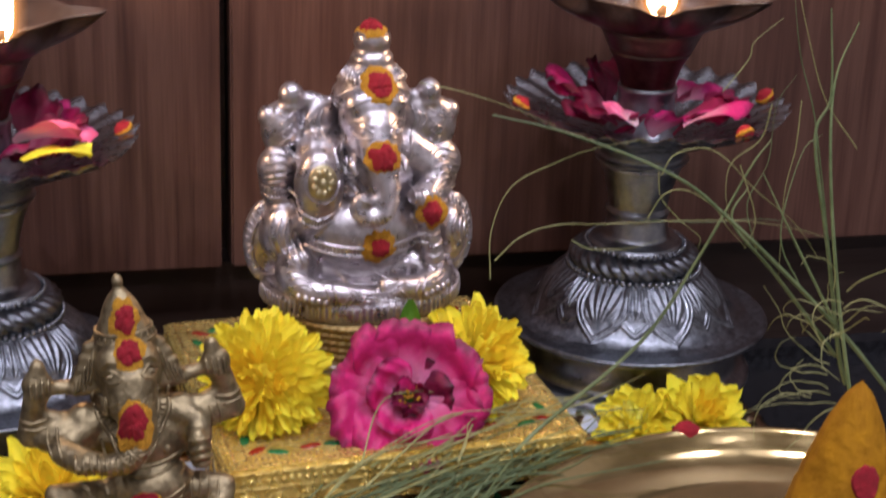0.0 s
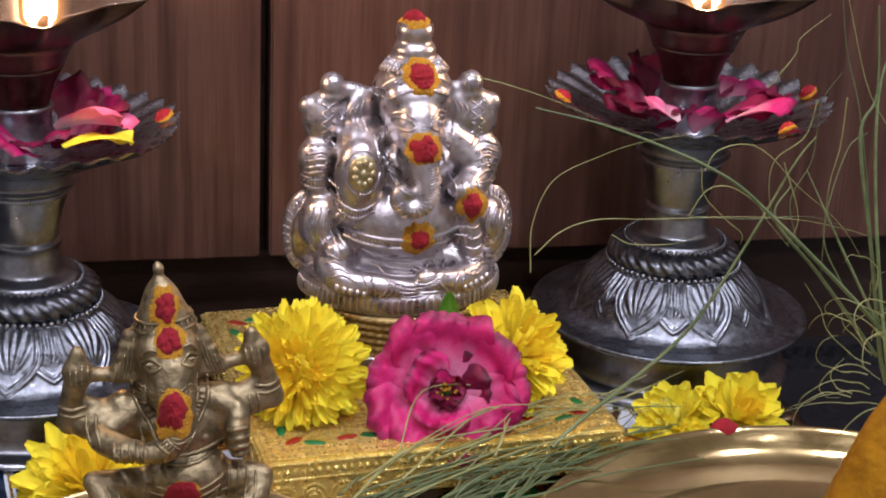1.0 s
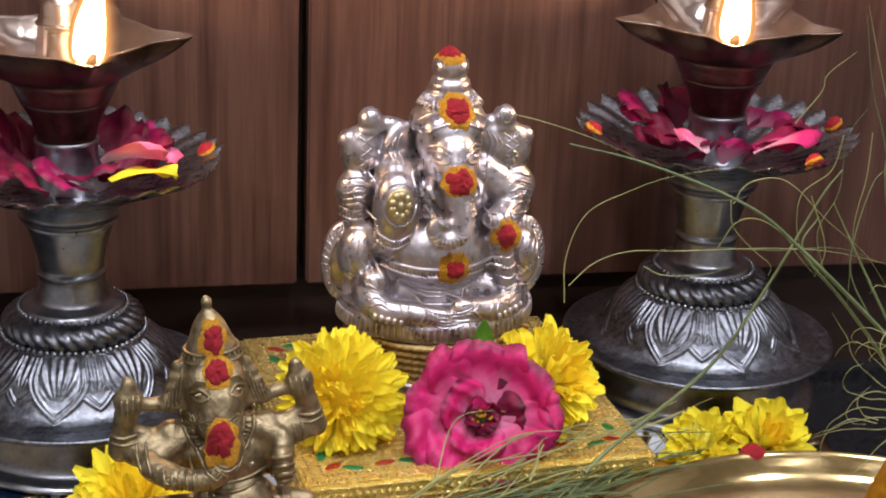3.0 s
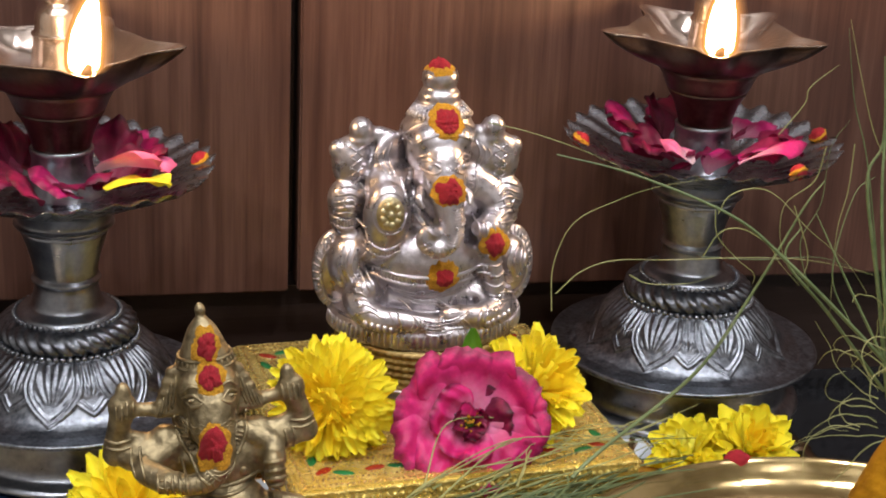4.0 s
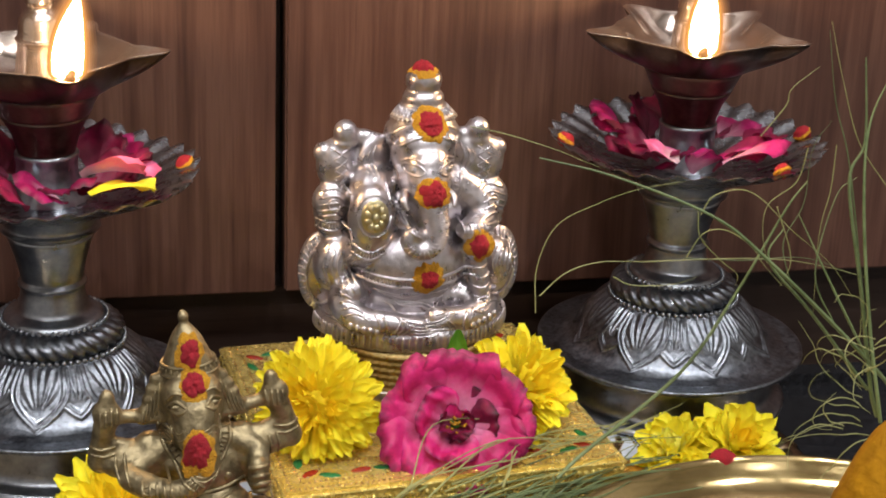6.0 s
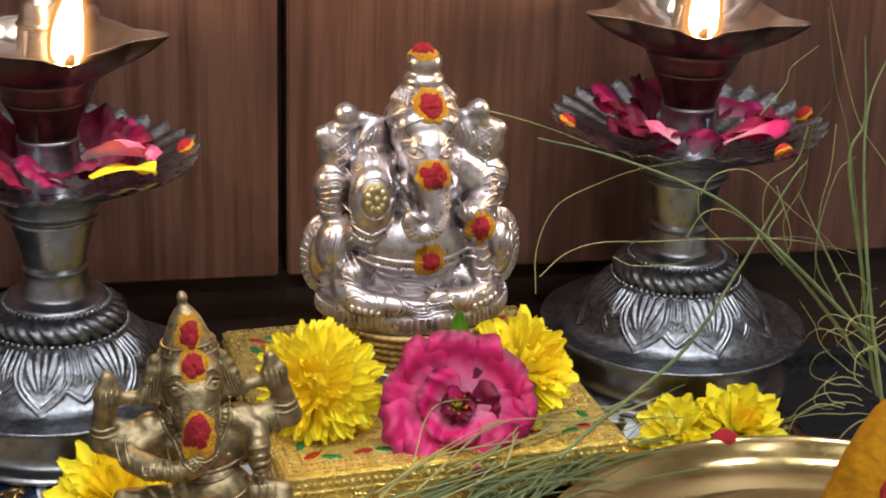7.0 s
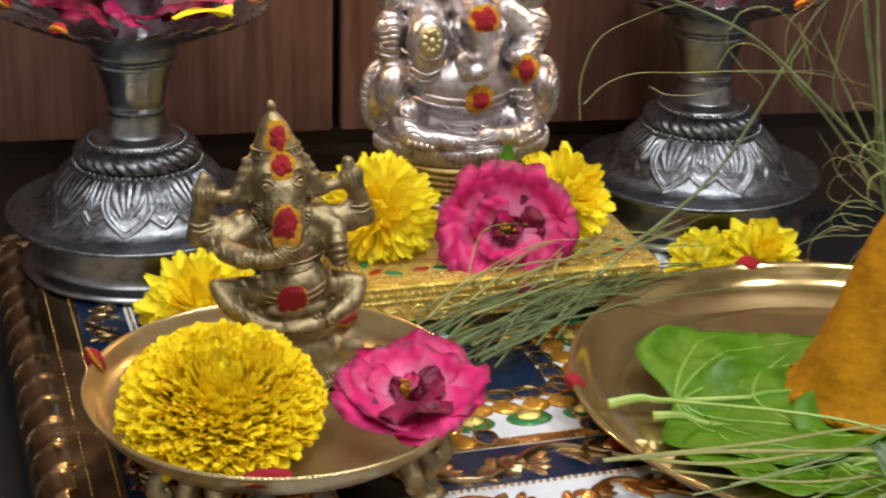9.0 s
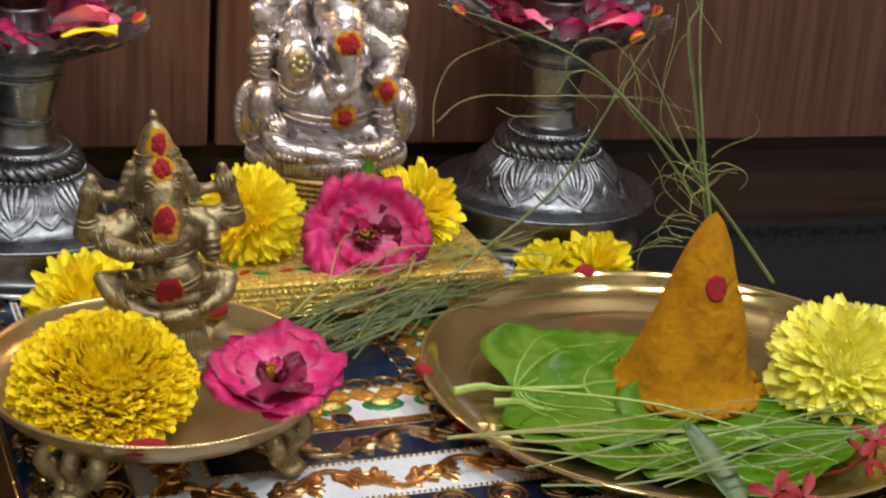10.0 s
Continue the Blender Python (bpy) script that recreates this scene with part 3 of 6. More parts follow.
# ---- oil lamps ----
def lotus_relief(a, t):
    """Height of the embossed pointed petals at angle a and height share t (1 at the top of the dome)."""
    for tip, off, full in ((0.03, 0.0, 0.86), (0.16, 0.5, 0.70)):
        u = 2 * ((a / (2 * math.pi) * 8 + off) % 1.0) - 1
        k = (t - tip) / (1 - tip)
        if k <= 0:
            continue
        w = full * math.sin(min(1.0, k / 0.70) * math.pi / 2) ** 0.9
        d = w - abs(u)
        if d > 0:
            h = math.exp(-((d - 0.06) / 0.05) ** 2) + 0.9 * math.exp(-((d - 0.20) / 0.05) ** 2)
            if d > 0.27 and k > 0.34:
                ang = math.atan2(u, k - 0.22)
                h += 0.70 * min(1.0, (d - 0.27) / 0.08) * min(1.0, (k - 0.34) / 0.10) * (0.5 + 0.5 * math.cos(ang * 17))
            return 0.0011 * h
    return 0.0


def bead_ring(bm, r, z, n, size):
    for k in range(n):
        a = 2 * math.pi * k / n
        blob(bm, (r * math.cos(a), r * math.sin(a), z), (size, size, size), (0, 0, 0), 8, 6)


def flame_mesh(bm, h, r, lean):
    prof = [(0.0001, 0), (r * 0.82, h * 0.06), (r, h * 0.17), (r * 0.97, h * 0.38), (r * 0.78, h * 0.6), (r * 0.46, h * 0.8), (r * 0.18, h * 0.93), (0.0001, h)]
    lathe(bm, smooth_profile(prof, 3), 16)
    for v in bm.verts:
        v.co.x += lean * (v.co.z / h) ** 2


def oil_lamp(place, turn, label, lean):
    ob = thing("oil_lamp", place, label, "oil lamp", "pair of silver oil lamps", (0, 0, turn))
    bm = bmesh.new()
    lathe(bm, smooth_profile([(0.0595, 0.0), (0.0600, 0.0016), (0.0575, 0.0034), (0.0535, 0.005), (0.0520, 0.010), (0.0520, 0.020), (0.050, 0.0245)], 3), 96)
    part("base_drum", bm, M_LAMPSILVER, ob, "plain silver drum foot")
    bm = bmesh.new()
    prof = smooth_profile([(0.050, 0.0245), (0.0635, 0.0256), (0.0662, 0.0270), (0.0656, 0.0286), (0.0615, 0.0284), (0.0575, 0.0284)], 4)
    prof += smooth_profile([(0.0565, 0.0287), (0.0530, 0.0297), (0.0490, 0.0325), (0.0450, 0.0378), (0.0400, 0.0450), (0.0318, 0.0526)], 14)

    def emboss(a, r, z):
        t = (z - 0.0292) / 0.0230
        k = lotus_relief(a, t) if r < 0.0555 and 0 < t < 0.98 else 0.0
        return r + k * 0.52, z + k * 0.52

    lathe(bm, prof, 528, emboss)
    part("base_dome", bm, M_DARKSILVER, ob, "domed silver base embossed with lotus petals", 50)
    bm = bmesh.new()
    bead_ring(bm, 0.0315, 0.0532, 64, 0.0014)
    part("lower_beading", bm, M_LAMPSILVER, ob, "row of small silver beads")["kind"] = "stuff"
    bm = bmesh.new()
    prof = [(0.0295, 0.0540), (0.0305, 0.0565), (0.0300, 0.0595), (0.0272, 0.0622), (0.0240, 0.0634)]
    lathe(bm, smooth_profile(prof, 4), 220, lambda a, r, z: (r + 0.0022 * abs(math.sin(15 * a + (z - 0.054) * 460)) ** 0.7 - 0.0010, z))
    part("twisted_band", bm, M_DARKSILVER, ob, "twisted rope band", 60)
    bm = bmesh.new()
    bead_ring(bm, 0.0238, 0.0642, 52, 0.0012)
    part("upper_beading", bm, M_LAMPSILVER, ob, "row of small silver beads")["kind"] = "stuff"
    bm = bmesh.new()
    lathe(bm, smooth_profile([(0.0232, 0.0635), (0.0215, 0.0660), (0.0178, 0.0672), (0.0162, 0.0685), (0.0152, 0.0720), (0.0140, 0.0780), (0.0150, 0.0795), (0.0153, 0.0808), (0.0144, 0.0820),
                              (0.0140, 0.0835), (0.0152, 0.0900), (0.0178, 0.0990), (0.0192, 0.1030), (0.0190, 0.1045), (0.0215, 0.1060), (0.0222, 0.1072), (0.0205, 0.1085), (0.0212, 0.1110), (0.0250, 0.1165), (0.0300, 0.1195)], 4), 72)
    part("stem", bm, M_LAMPSILVER, ob, "turned silver stem")

    def flute(a, r, z):
        k = max(0.0, (r - 0.024) / 0.038)
        return r + 0.0013 * k * math.cos(30 * a), z + 0.0013 * k * math.cos(30 * a) + 0.0009 * k * math.cos(5 * a + 1)

    bm = bmesh.new()
    lathe(bm, smooth_profile([(0.0240, 0.1150), (0.0330, 0.1185), (0.0450, 0.1240), (0.0570, 0.1292), (0.0645, 0.1328), (0.0648, 0.1338), (0.0560, 0.1307), (0.0445, 0.1256), (0.0330, 0.1215), (0.0200, 0.1205), (0.0100, 0.1205)], 3), 240, flute)
    part("petal_dish", bm, M_DISH, ob, "fluted scalloped silver dish", 70)
    bm = bmesh.new()
    lathe(bm, smooth_profile([(0.0185, 0.1195), (0.0165, 0.1225), (0.0142, 0.1290), (0.0132, 0.1360), (0.0140, 0.1405), (0.0135, 0.1418)], 4), 56)
    part("post", bm, M_LAMPSILVER, ob, "flared silver post in the dish")
    bm = bmesh.new()
    lathe(bm, smooth_profile([(0.0120, 0.1412), (0.0127, 0.1420), (0.0130, 0.1440), (0.0152, 0.1510), (0.0184, 0.1570), (0.0191, 0.1580), (0.0189, 0.1590), (0.0198, 0.1600), (0.0220, 0.1650), (0.0236, 0.1680), (0.0240, 0.1700)], 4), 64)
    part("neck", bm, M_SHADEBROWN, ob, "neck below the oil cup, its shade put into brown colour")

    def lips(a, r, z):
        k = max(0.0, (r - 0.0275) / 0.0115)
        c = 0.5 + 0.5 * math.cos(5 * (a + math.pi / 2))
        return r + 0.0150 * k * c ** 5 - 0.0012 * k * (1 - c) ** 2, z + 0.0006 * k * c ** 6

    bm = bmesh.new()
    lathe(bm, smooth_profile([(0.0150, 0.1677), (0.0225, 0.1688), (0.0285, 0.1716), (0.0345, 0.1778), (0.0385, 0.1844), (0.0390, 0.1862), (0.0378, 0.1854), (0.0325, 0.1796), (0.0270, 0.1742), (0.0220, 0.1712), (0.0080, 0.1700)], 4), 240, lips)
    part("oil_cup", bm, M_SHADEBROWN, ob, "five-spouted oil cup with shade put into its brown outside", 60)
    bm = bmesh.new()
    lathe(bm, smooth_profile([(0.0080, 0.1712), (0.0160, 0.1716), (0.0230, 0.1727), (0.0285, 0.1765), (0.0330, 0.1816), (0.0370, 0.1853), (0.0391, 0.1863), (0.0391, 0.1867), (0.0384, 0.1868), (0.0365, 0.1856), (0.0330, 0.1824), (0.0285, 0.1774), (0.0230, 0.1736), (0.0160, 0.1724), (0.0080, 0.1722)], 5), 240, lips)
    part("cup_lining", bm, M_CUP, ob, "silver inside of the cup, flame glow in its colour, with a thin rim", 60)
    bm = bmesh.new()
    lathe(bm, smooth_profile([(0.0125, 0.1707), (0.0120, 0.1772), (0.0108, 0.1872), (0.0106, 0.1907), (0.0112, 0.1915), (0.0112, 0.1924), (0.0102, 0.1932), (0.0098, 0.1972), (0.0092, 0.2012), (0.0075, 0.2037), (0.0055, 0.2057), (0.0062, 0.2082), (0.0055, 0.2112), (0.003, 0.2142), (0.0001, 0.2157)], 3), 40)
    part("finial", bm, M_CUP, ob, "turned finial rising from the cup")
    bm = bmesh.new()
    tube(bm, [(0, -0.030, 0.1782), (0, -0.042, 0.1822), (0, -0.0490, 0.1854), (0, -0.0515, 0.1897), (0.001, -0.0518, 0.1920)], [0.0016, 0.0018, 0.0024, 0.0027, 0.0018])
    part("wick", bm, M_CHAR, ob, "charred cotton wick")
    bm = bmesh.new()
    flame_mesh(bm, 0.0355, 0.0063, lean)
    bmesh.ops.translate(bm, verts=bm.verts, vec=(0, -0.0470, 0.1862))
    core = part("flame", bm, M_FLAMECORE, ob, "bright yellow-white flame")
    core.visible_shadow = False
    for mat, r, h in FLAME_LAYERS:
        bm = bmesh.new()
        flame_mesh(bm, h, r, lean)
        bmesh.ops.translate(bm, verts=bm.verts, vec=(0, -0.0470, 0.1854))
        part("flame_halo", bm, mat, core, "soft orange edge of the flame").visible_shadow = False
    return ob


LAMP_L, LAMP_R = (-0.164, -0.001, 0.0005), (0.1375, 0.020, 0.0005)
oil_lamp(LAMP_L, 13, "tall silver oil lamp with lit flame, standing on the low table", 0.006)
oil_lamp(LAMP_R, -16, "tall silver oil lamp with lit flame, beside the grass blades", 0.001)
for (x, y, z), dx in ((LAMP_L, 0.011), (LAMP_R, -0.0135)):
    fire = bpy.data.lights.new("flame_light", "POINT")
    fire.energy, fire.color, fire.shadow_soft_size = 0.42, (1.0, 0.58, 0.26), 0.008
    new("flame_light", fire).location = (x + dx, y - 0.049, z + 0.203)


# ---- brass plates ----
def plate(place, r, label, floor_z, rim_z, feet, mat, turn=0):
    ob = thing("brass_plate", place, label, "plate", turn=(0, 0, turn))
    bm = bmesh.new()
    h = rim_z
    lathe(bm, smooth_profile([(r * 0.74, floor_z - 0.0016), (r * 0.84, floor_z - 0.0005), (r * 0.93, floor_z + (h - floor_z) * 0.42), (r * 0.985, h - 0.0008), (r, h), (r * 0.992, h + 0.0010), (r * 0.975, h + 0.0004),
                              (r * 0.915, floor_z + (h - floor_z) * 0.47), (r * 0.83, floor_z + 0.0012), (r * 0.74, floor_z), (r * 0.3, floor_z), (0.002, floor_z)], 4), 128)
    part("dish", bm, mat, ob)
    bm = bmesh.new()
    for k in range(240 if feet else 0):
        a = 2 * math.pi * k / 240
        blob(bm, (r * 0.992 * math.cos(a), r * 0.992 * math.sin(a), h + 0.0008), (0.0006, 0.0006, 0.0006), (0, 0, 0), 6, 4)
    if feet:
        part("beaded_rim", bm, mat, ob)["kind"] = "stuff"
        for k in range(4):
            a = radians(45 + 90 * k + 8)
            c, s = math.cos(a), math.sin(a)
            bm = bmesh.new()
            out, across = Vector((c, s, 0)), Vector((-s, c, 0))
            up = Vector((0, 0, 1))
            for q in (-1, 0, 1):
                base = out * r * 0.80 + across * 0.011 * q
                tube(bm, spline([base + up * (floor_z + 0.001), base + out * r * 0.07 + up * (floor_z * 0.72) + across * 0.002 * q, base + out * r * 0.03 + up * (floor_z * 0.42) - across * 0.005 * q,
                                 out * r * 0.87 + across * 0.003 * q + up * 0.0024], 5), [0.0048 - 0.0001 * i for i in range(16)], 10)
            blob(bm, out * r * 0.88 + up * 0.0030, (0.0062, 0.0075, 0.0032), (0, 0, math.degrees(a)), 14, 9)
            for q in (-1, 1):
                tube(bm, [out * r * 0.86 + across * (0.011 + 0.0042 * math.cos(t)) * q + up * (floor_z * 0.62 + 0.0040 * math.sin(t)) for t in [2 * math.pi * i / 12 for i in range(13)]], 0.0016, 7)
            part("foot", bm, M_OLDBRASS, ob, "curved cast foot")
    return ob


SMALL = (-0.117, -0.2165, 0.0)
TRAY = (0.135, -0.214, 0.0006)
plate(SMALL, 0.0775, "small round brass plate raised on curved feet", 0.022, 0.0345, True, M_BRASS)
plate(TRAY, 0.127, "wide shallow brass tray with sloping rim", 0.003, 0.0165, False, M_TRAY)

# ---- statues ----
from mathutils.bvhtree import BVHTree


def fused(name, build, voxel, rounds=4):
    """Melts overlapping solids into one skin and returns it as a bmesh."""
    bm = bmesh.new()
    build(bm)
    ob = link_mesh(name, bm, M_SILVER)
    mod = ob.modifiers.new("skin", "REMESH")
    mod.mode, mod.voxel_size = "VOXEL", voxel
    sm = ob.modifiers.new("soften", "SMOOTH")
    sm.factor, sm.iterations = 0.5, rounds
    ev = ob.evaluated_get(bpy.context.evaluated_depsgraph_get())
    me = bpy.data.meshes.new_from_object(ev)
    out = bmesh.new()
    out.from_mesh(me)
    old = ob.data
    bpy.data.objects.remove(ob)
    bpy.data.meshes.remove(me)
    bpy.data.meshes.remove(old)
    return out


MM = 0.001


def mm_blob(bm, x, y, z, rx, ry, rz, turn=(0, 0, 0)):
    small = max(rx, rz) < 4
    blob(bm, (x * MM, y * MM, z * MM), (rx * MM, ry * MM, rz * MM), turn, 10 if small else 28, 7 if small else 18)


def mm_tube(bm, points, radii, sides=12, steps=5):
    pts = spline([[c * MM for c in p] for p in points], steps)
    n = len(pts)
    m = len(radii) - 1
    rr = []
    for i in range(n):
        f = i / (n - 1) * m
        k = min(int(f), m - 1)
        rr.append((radii[k] + (radii[k + 1] - radii[k]) * (f - k)) * MM)
    tube(bm, pts, rr, sides)
    for p, r in ((pts[0], rr[0]), (pts[-1], rr[-1])):
        blob(bm, p, (r, r, r), segs=12, rings=8)


def crown_into(bm, profile, x, y, segs=36):
    cm = bmesh.new()
    lathe(cm, smooth_profile(profile, 3), segs)
    bmesh.ops.translate(cm, verts=cm.verts, vec=(x * MM, y * MM, 0))
    tmp = bpy.data.meshes.new("crown")
    cm.to_mesh(tmp)
    cm.free()
    bm.from_mesh(tmp)
    bpy.data.meshes.remove(tmp)


def silver_mass(bm):
    lathe(bm, [(0.039, 0.0100), (0.0425, 0.0108), (0.0440, 0.013), (0.0440, 0.0185), (0.0415, 0.0215), (0.030, 0.024)], 72)
    for v in bm.verts:
        v.co.y *= 0.86
    mm_blob(bm, 0, 0, 28, 34, 24, 12)
    mm_blob(bm, -3, -8, 46, 28, 22, 20)
    mm_blob(bm, 0, -3, 66, 25, 16, 18)
    mm_blob(bm, 0, 8, 60, 35, 9, 42)
    mm_blob(bm, 1, -14, 97, 14.2, 13.5, 16)
    mm_blob(bm, 1.2, -17, 87, 12.4, 12.5, 12)
    for s in (-1, 1):
        mm_blob(bm, 1 + 6 * s, -18, 103, 7.5, 7, 7)
    crown_into(bm, [(0.0165, 0.1015), (0.0168, 0.1050), (0.0150, 0.1085), (0.0128, 0.1125), (0.0110, 0.1160), (0.0092, 0.1172), (0.0092, 0.1190), (0.0090, 0.1212), (0.0074, 0.1230), (0.0072, 0.1245), (0.0080, 0.1268), (0.0070, 0.1312), (0.0001, 0.1340)], 2, -6)
    # ears
    mm_blob(bm, -19.5, -6, 91.5, 8.6, 3.6, 11.5, (0, 8, 24))
    mm_blob(bm, 20.5, -6, 90.5, 8, 3.6, 11.5, (0, -8, -24))
    # raised arms with what they hold, and the wrists under them
    for s, x0, z0 in ((-1, 36, 90), (1, 31.5, 89.5)):
        mm_blob(bm, x0 * s, -4, z0, 8.8, 7.2, 12)
        mm_blob(bm, (x0 - 9) * s, 0, z0 - 2, 13, 5.5, 16)
        mm_blob(bm, (x0 - 4) * s, -5, z0 + 14.5, 5.4, 5.4, 5.8)
        mm_blob(bm, (x0 - 4) * s, -5, z0 + 10, 6.0, 5.2, 3.2)
        mm_blob(bm, (x0 + 5.6) * s, -4, z0 + 5.5, 4.4, 4.4, 4.6)
        mm_tube(bm, [((x0 - 5) * s, -3, z0 + 11), ((x0 - 12) * s, -4, z0 + 12), ((x0 - 19) * s, -4, z0 + 10)], [4, 3.6, 3.2])
        mm_blob(bm, (x0 + 2.2) * s, -7, z0 - 16.5, 8.6, 7.4, 9.6)
        mm_tube(bm, [((x0 + 2.6) * s, -4, z0 - 20), ((x0 + 1.6) * s, -4, z0 - 28), ((x0 - 4) * s, 0, z0 - 34)], [7.4, 7.0, 9])
    # lower arms: an open palm on one side, a hand with a sweet on the other
    mm_blob(bm, -23, -22, 70, 10.6, 8.5, 16)
    mm_tube(bm, [(-17, -6, 82), (-22, -13, 81), (-23, -19, 76)], [9, 9.5, 9])
    mm_tube(bm, [(-24, -21, 60), (-26, -18, 54), (-30, -10, 52)], [8, 7.4, 7])
    mm_tube(bm, [(18, -6, 80), (28, -9, 72), (29, -14, 65), (24, -20, 62.5)], [9, 8.4, 7, 6.4])
    mm_blob(bm, 22.5, -21, 63, 7.2, 6.5, 4.8, (0, -12, 0))
    mm_blob(bm, 25.0, -22, 55, 6.4, 6.2, 6.6)
    mm_tube(bm, [(25, -19, 50), (27.2, -20, 38), (28.2, -21, 27), (26.5, -23, 20)], [4.6, 5.0, 5.2, 6.0])
    # bolsters and their round ends
    mm_blob(bm, -36.5, -8, 44.5, 9.8, 10, 13.2)
    mm_blob(bm, -41, 3, 37, 10.6, 5.4, 19.2)
    mm_blob(bm, 38, -6, 41.5, 7.6, 9, 11.5)
    mm_blob(bm, 41.8, 3, 36, 10.2, 5.4, 19.4)
    # folded legs
    mm_tube(bm, [(-24, -10, 30), (-33, -19, 31), (-29, -27, 25), (-16, -31, 24), (-2, -33, 22)], [9, 8.6, 6.6, 5.2, 4.6])
    mm_tube(bm, [(20, -12, 29), (30, -20, 25), (19, -29, 24), (5, -32, 26)], [9, 7, 5.6, 4.8])
    mm_blob(bm, -32, -21, 36, 6.4, 7, 6.4)
    # trunk, curled to the side at its end
    mm_tube(bm, [(1, -22, 93), (1.4, -27.5, 85), (2.2, -31.5, 77), (3.2, -34.5, 68.5), (1.4, -36.0, 61.6), (-4.6, -36.4, 59.6), (-9.2, -36.4, 63.4), (-8.2, -36.6, 67.6), (-4.8, -37, 66.4)], [10.4, 9.0, 7.0, 5.6, 4.9, 4.5, 3.9, 3.2, 2.6])


def on_front(skin):
    """A tool that lays raised lines on a statue's front: points (x, z) in mm, found on the skin from the front."""

    def place(x, z, lift=0.0):
        hit = skin.ray_cast(Vector((x * MM, -0.2, z * MM)), Vector((0, 1, 0)))
        return (x, (hit[0].y / MM if hit[0] is not None else 0.0) - lift, z)

    return place


def lay_line(bm, place, points, radii, lift=0.1, sides=6, steps=4):
    pts = spline([(x, 0, z) for x, z in points], steps)
    on = [place(p.x, p.z, lift) for p in pts]
    mm_tube(bm, on, radii, sides, 1)


def lay_ticks(bm, place, points, n, half, r, lift=0.1):
    """Short cross strokes along a line."""
    pts = spline([(x, 0, z) for x, z in points], 10)
    for k in range(n):
        f = (k + 0.5) / n * (len(pts) - 1)
        i = min(int(f), len(pts) - 2)
        p = pts[i].lerp(pts[i + 1], f - i)
        d = (pts[i + 1] - pts[i]).normalized()
        q = Vector((-d.z, 0, d.x)) * half
        mm_tube(bm, [place(p.x - q.x, p.z - q.z, lift), place(p.x + q.x, p.z + q.z, lift)], [r, r], 5, 1)


def lay_loop(bm, place, x, z, rx, rz, r, lift=0.1, a0=0.0, a1=360.0, n=14):
    lay_line(bm, place, [(x + rx * math.cos(radians(a0 + (a1 - a0) * k / n)), z + rz * math.sin(radians(a0 + (a1 - a0) * k / n))) for k in range(n + 1)], [r, r], lift, 6, 1)


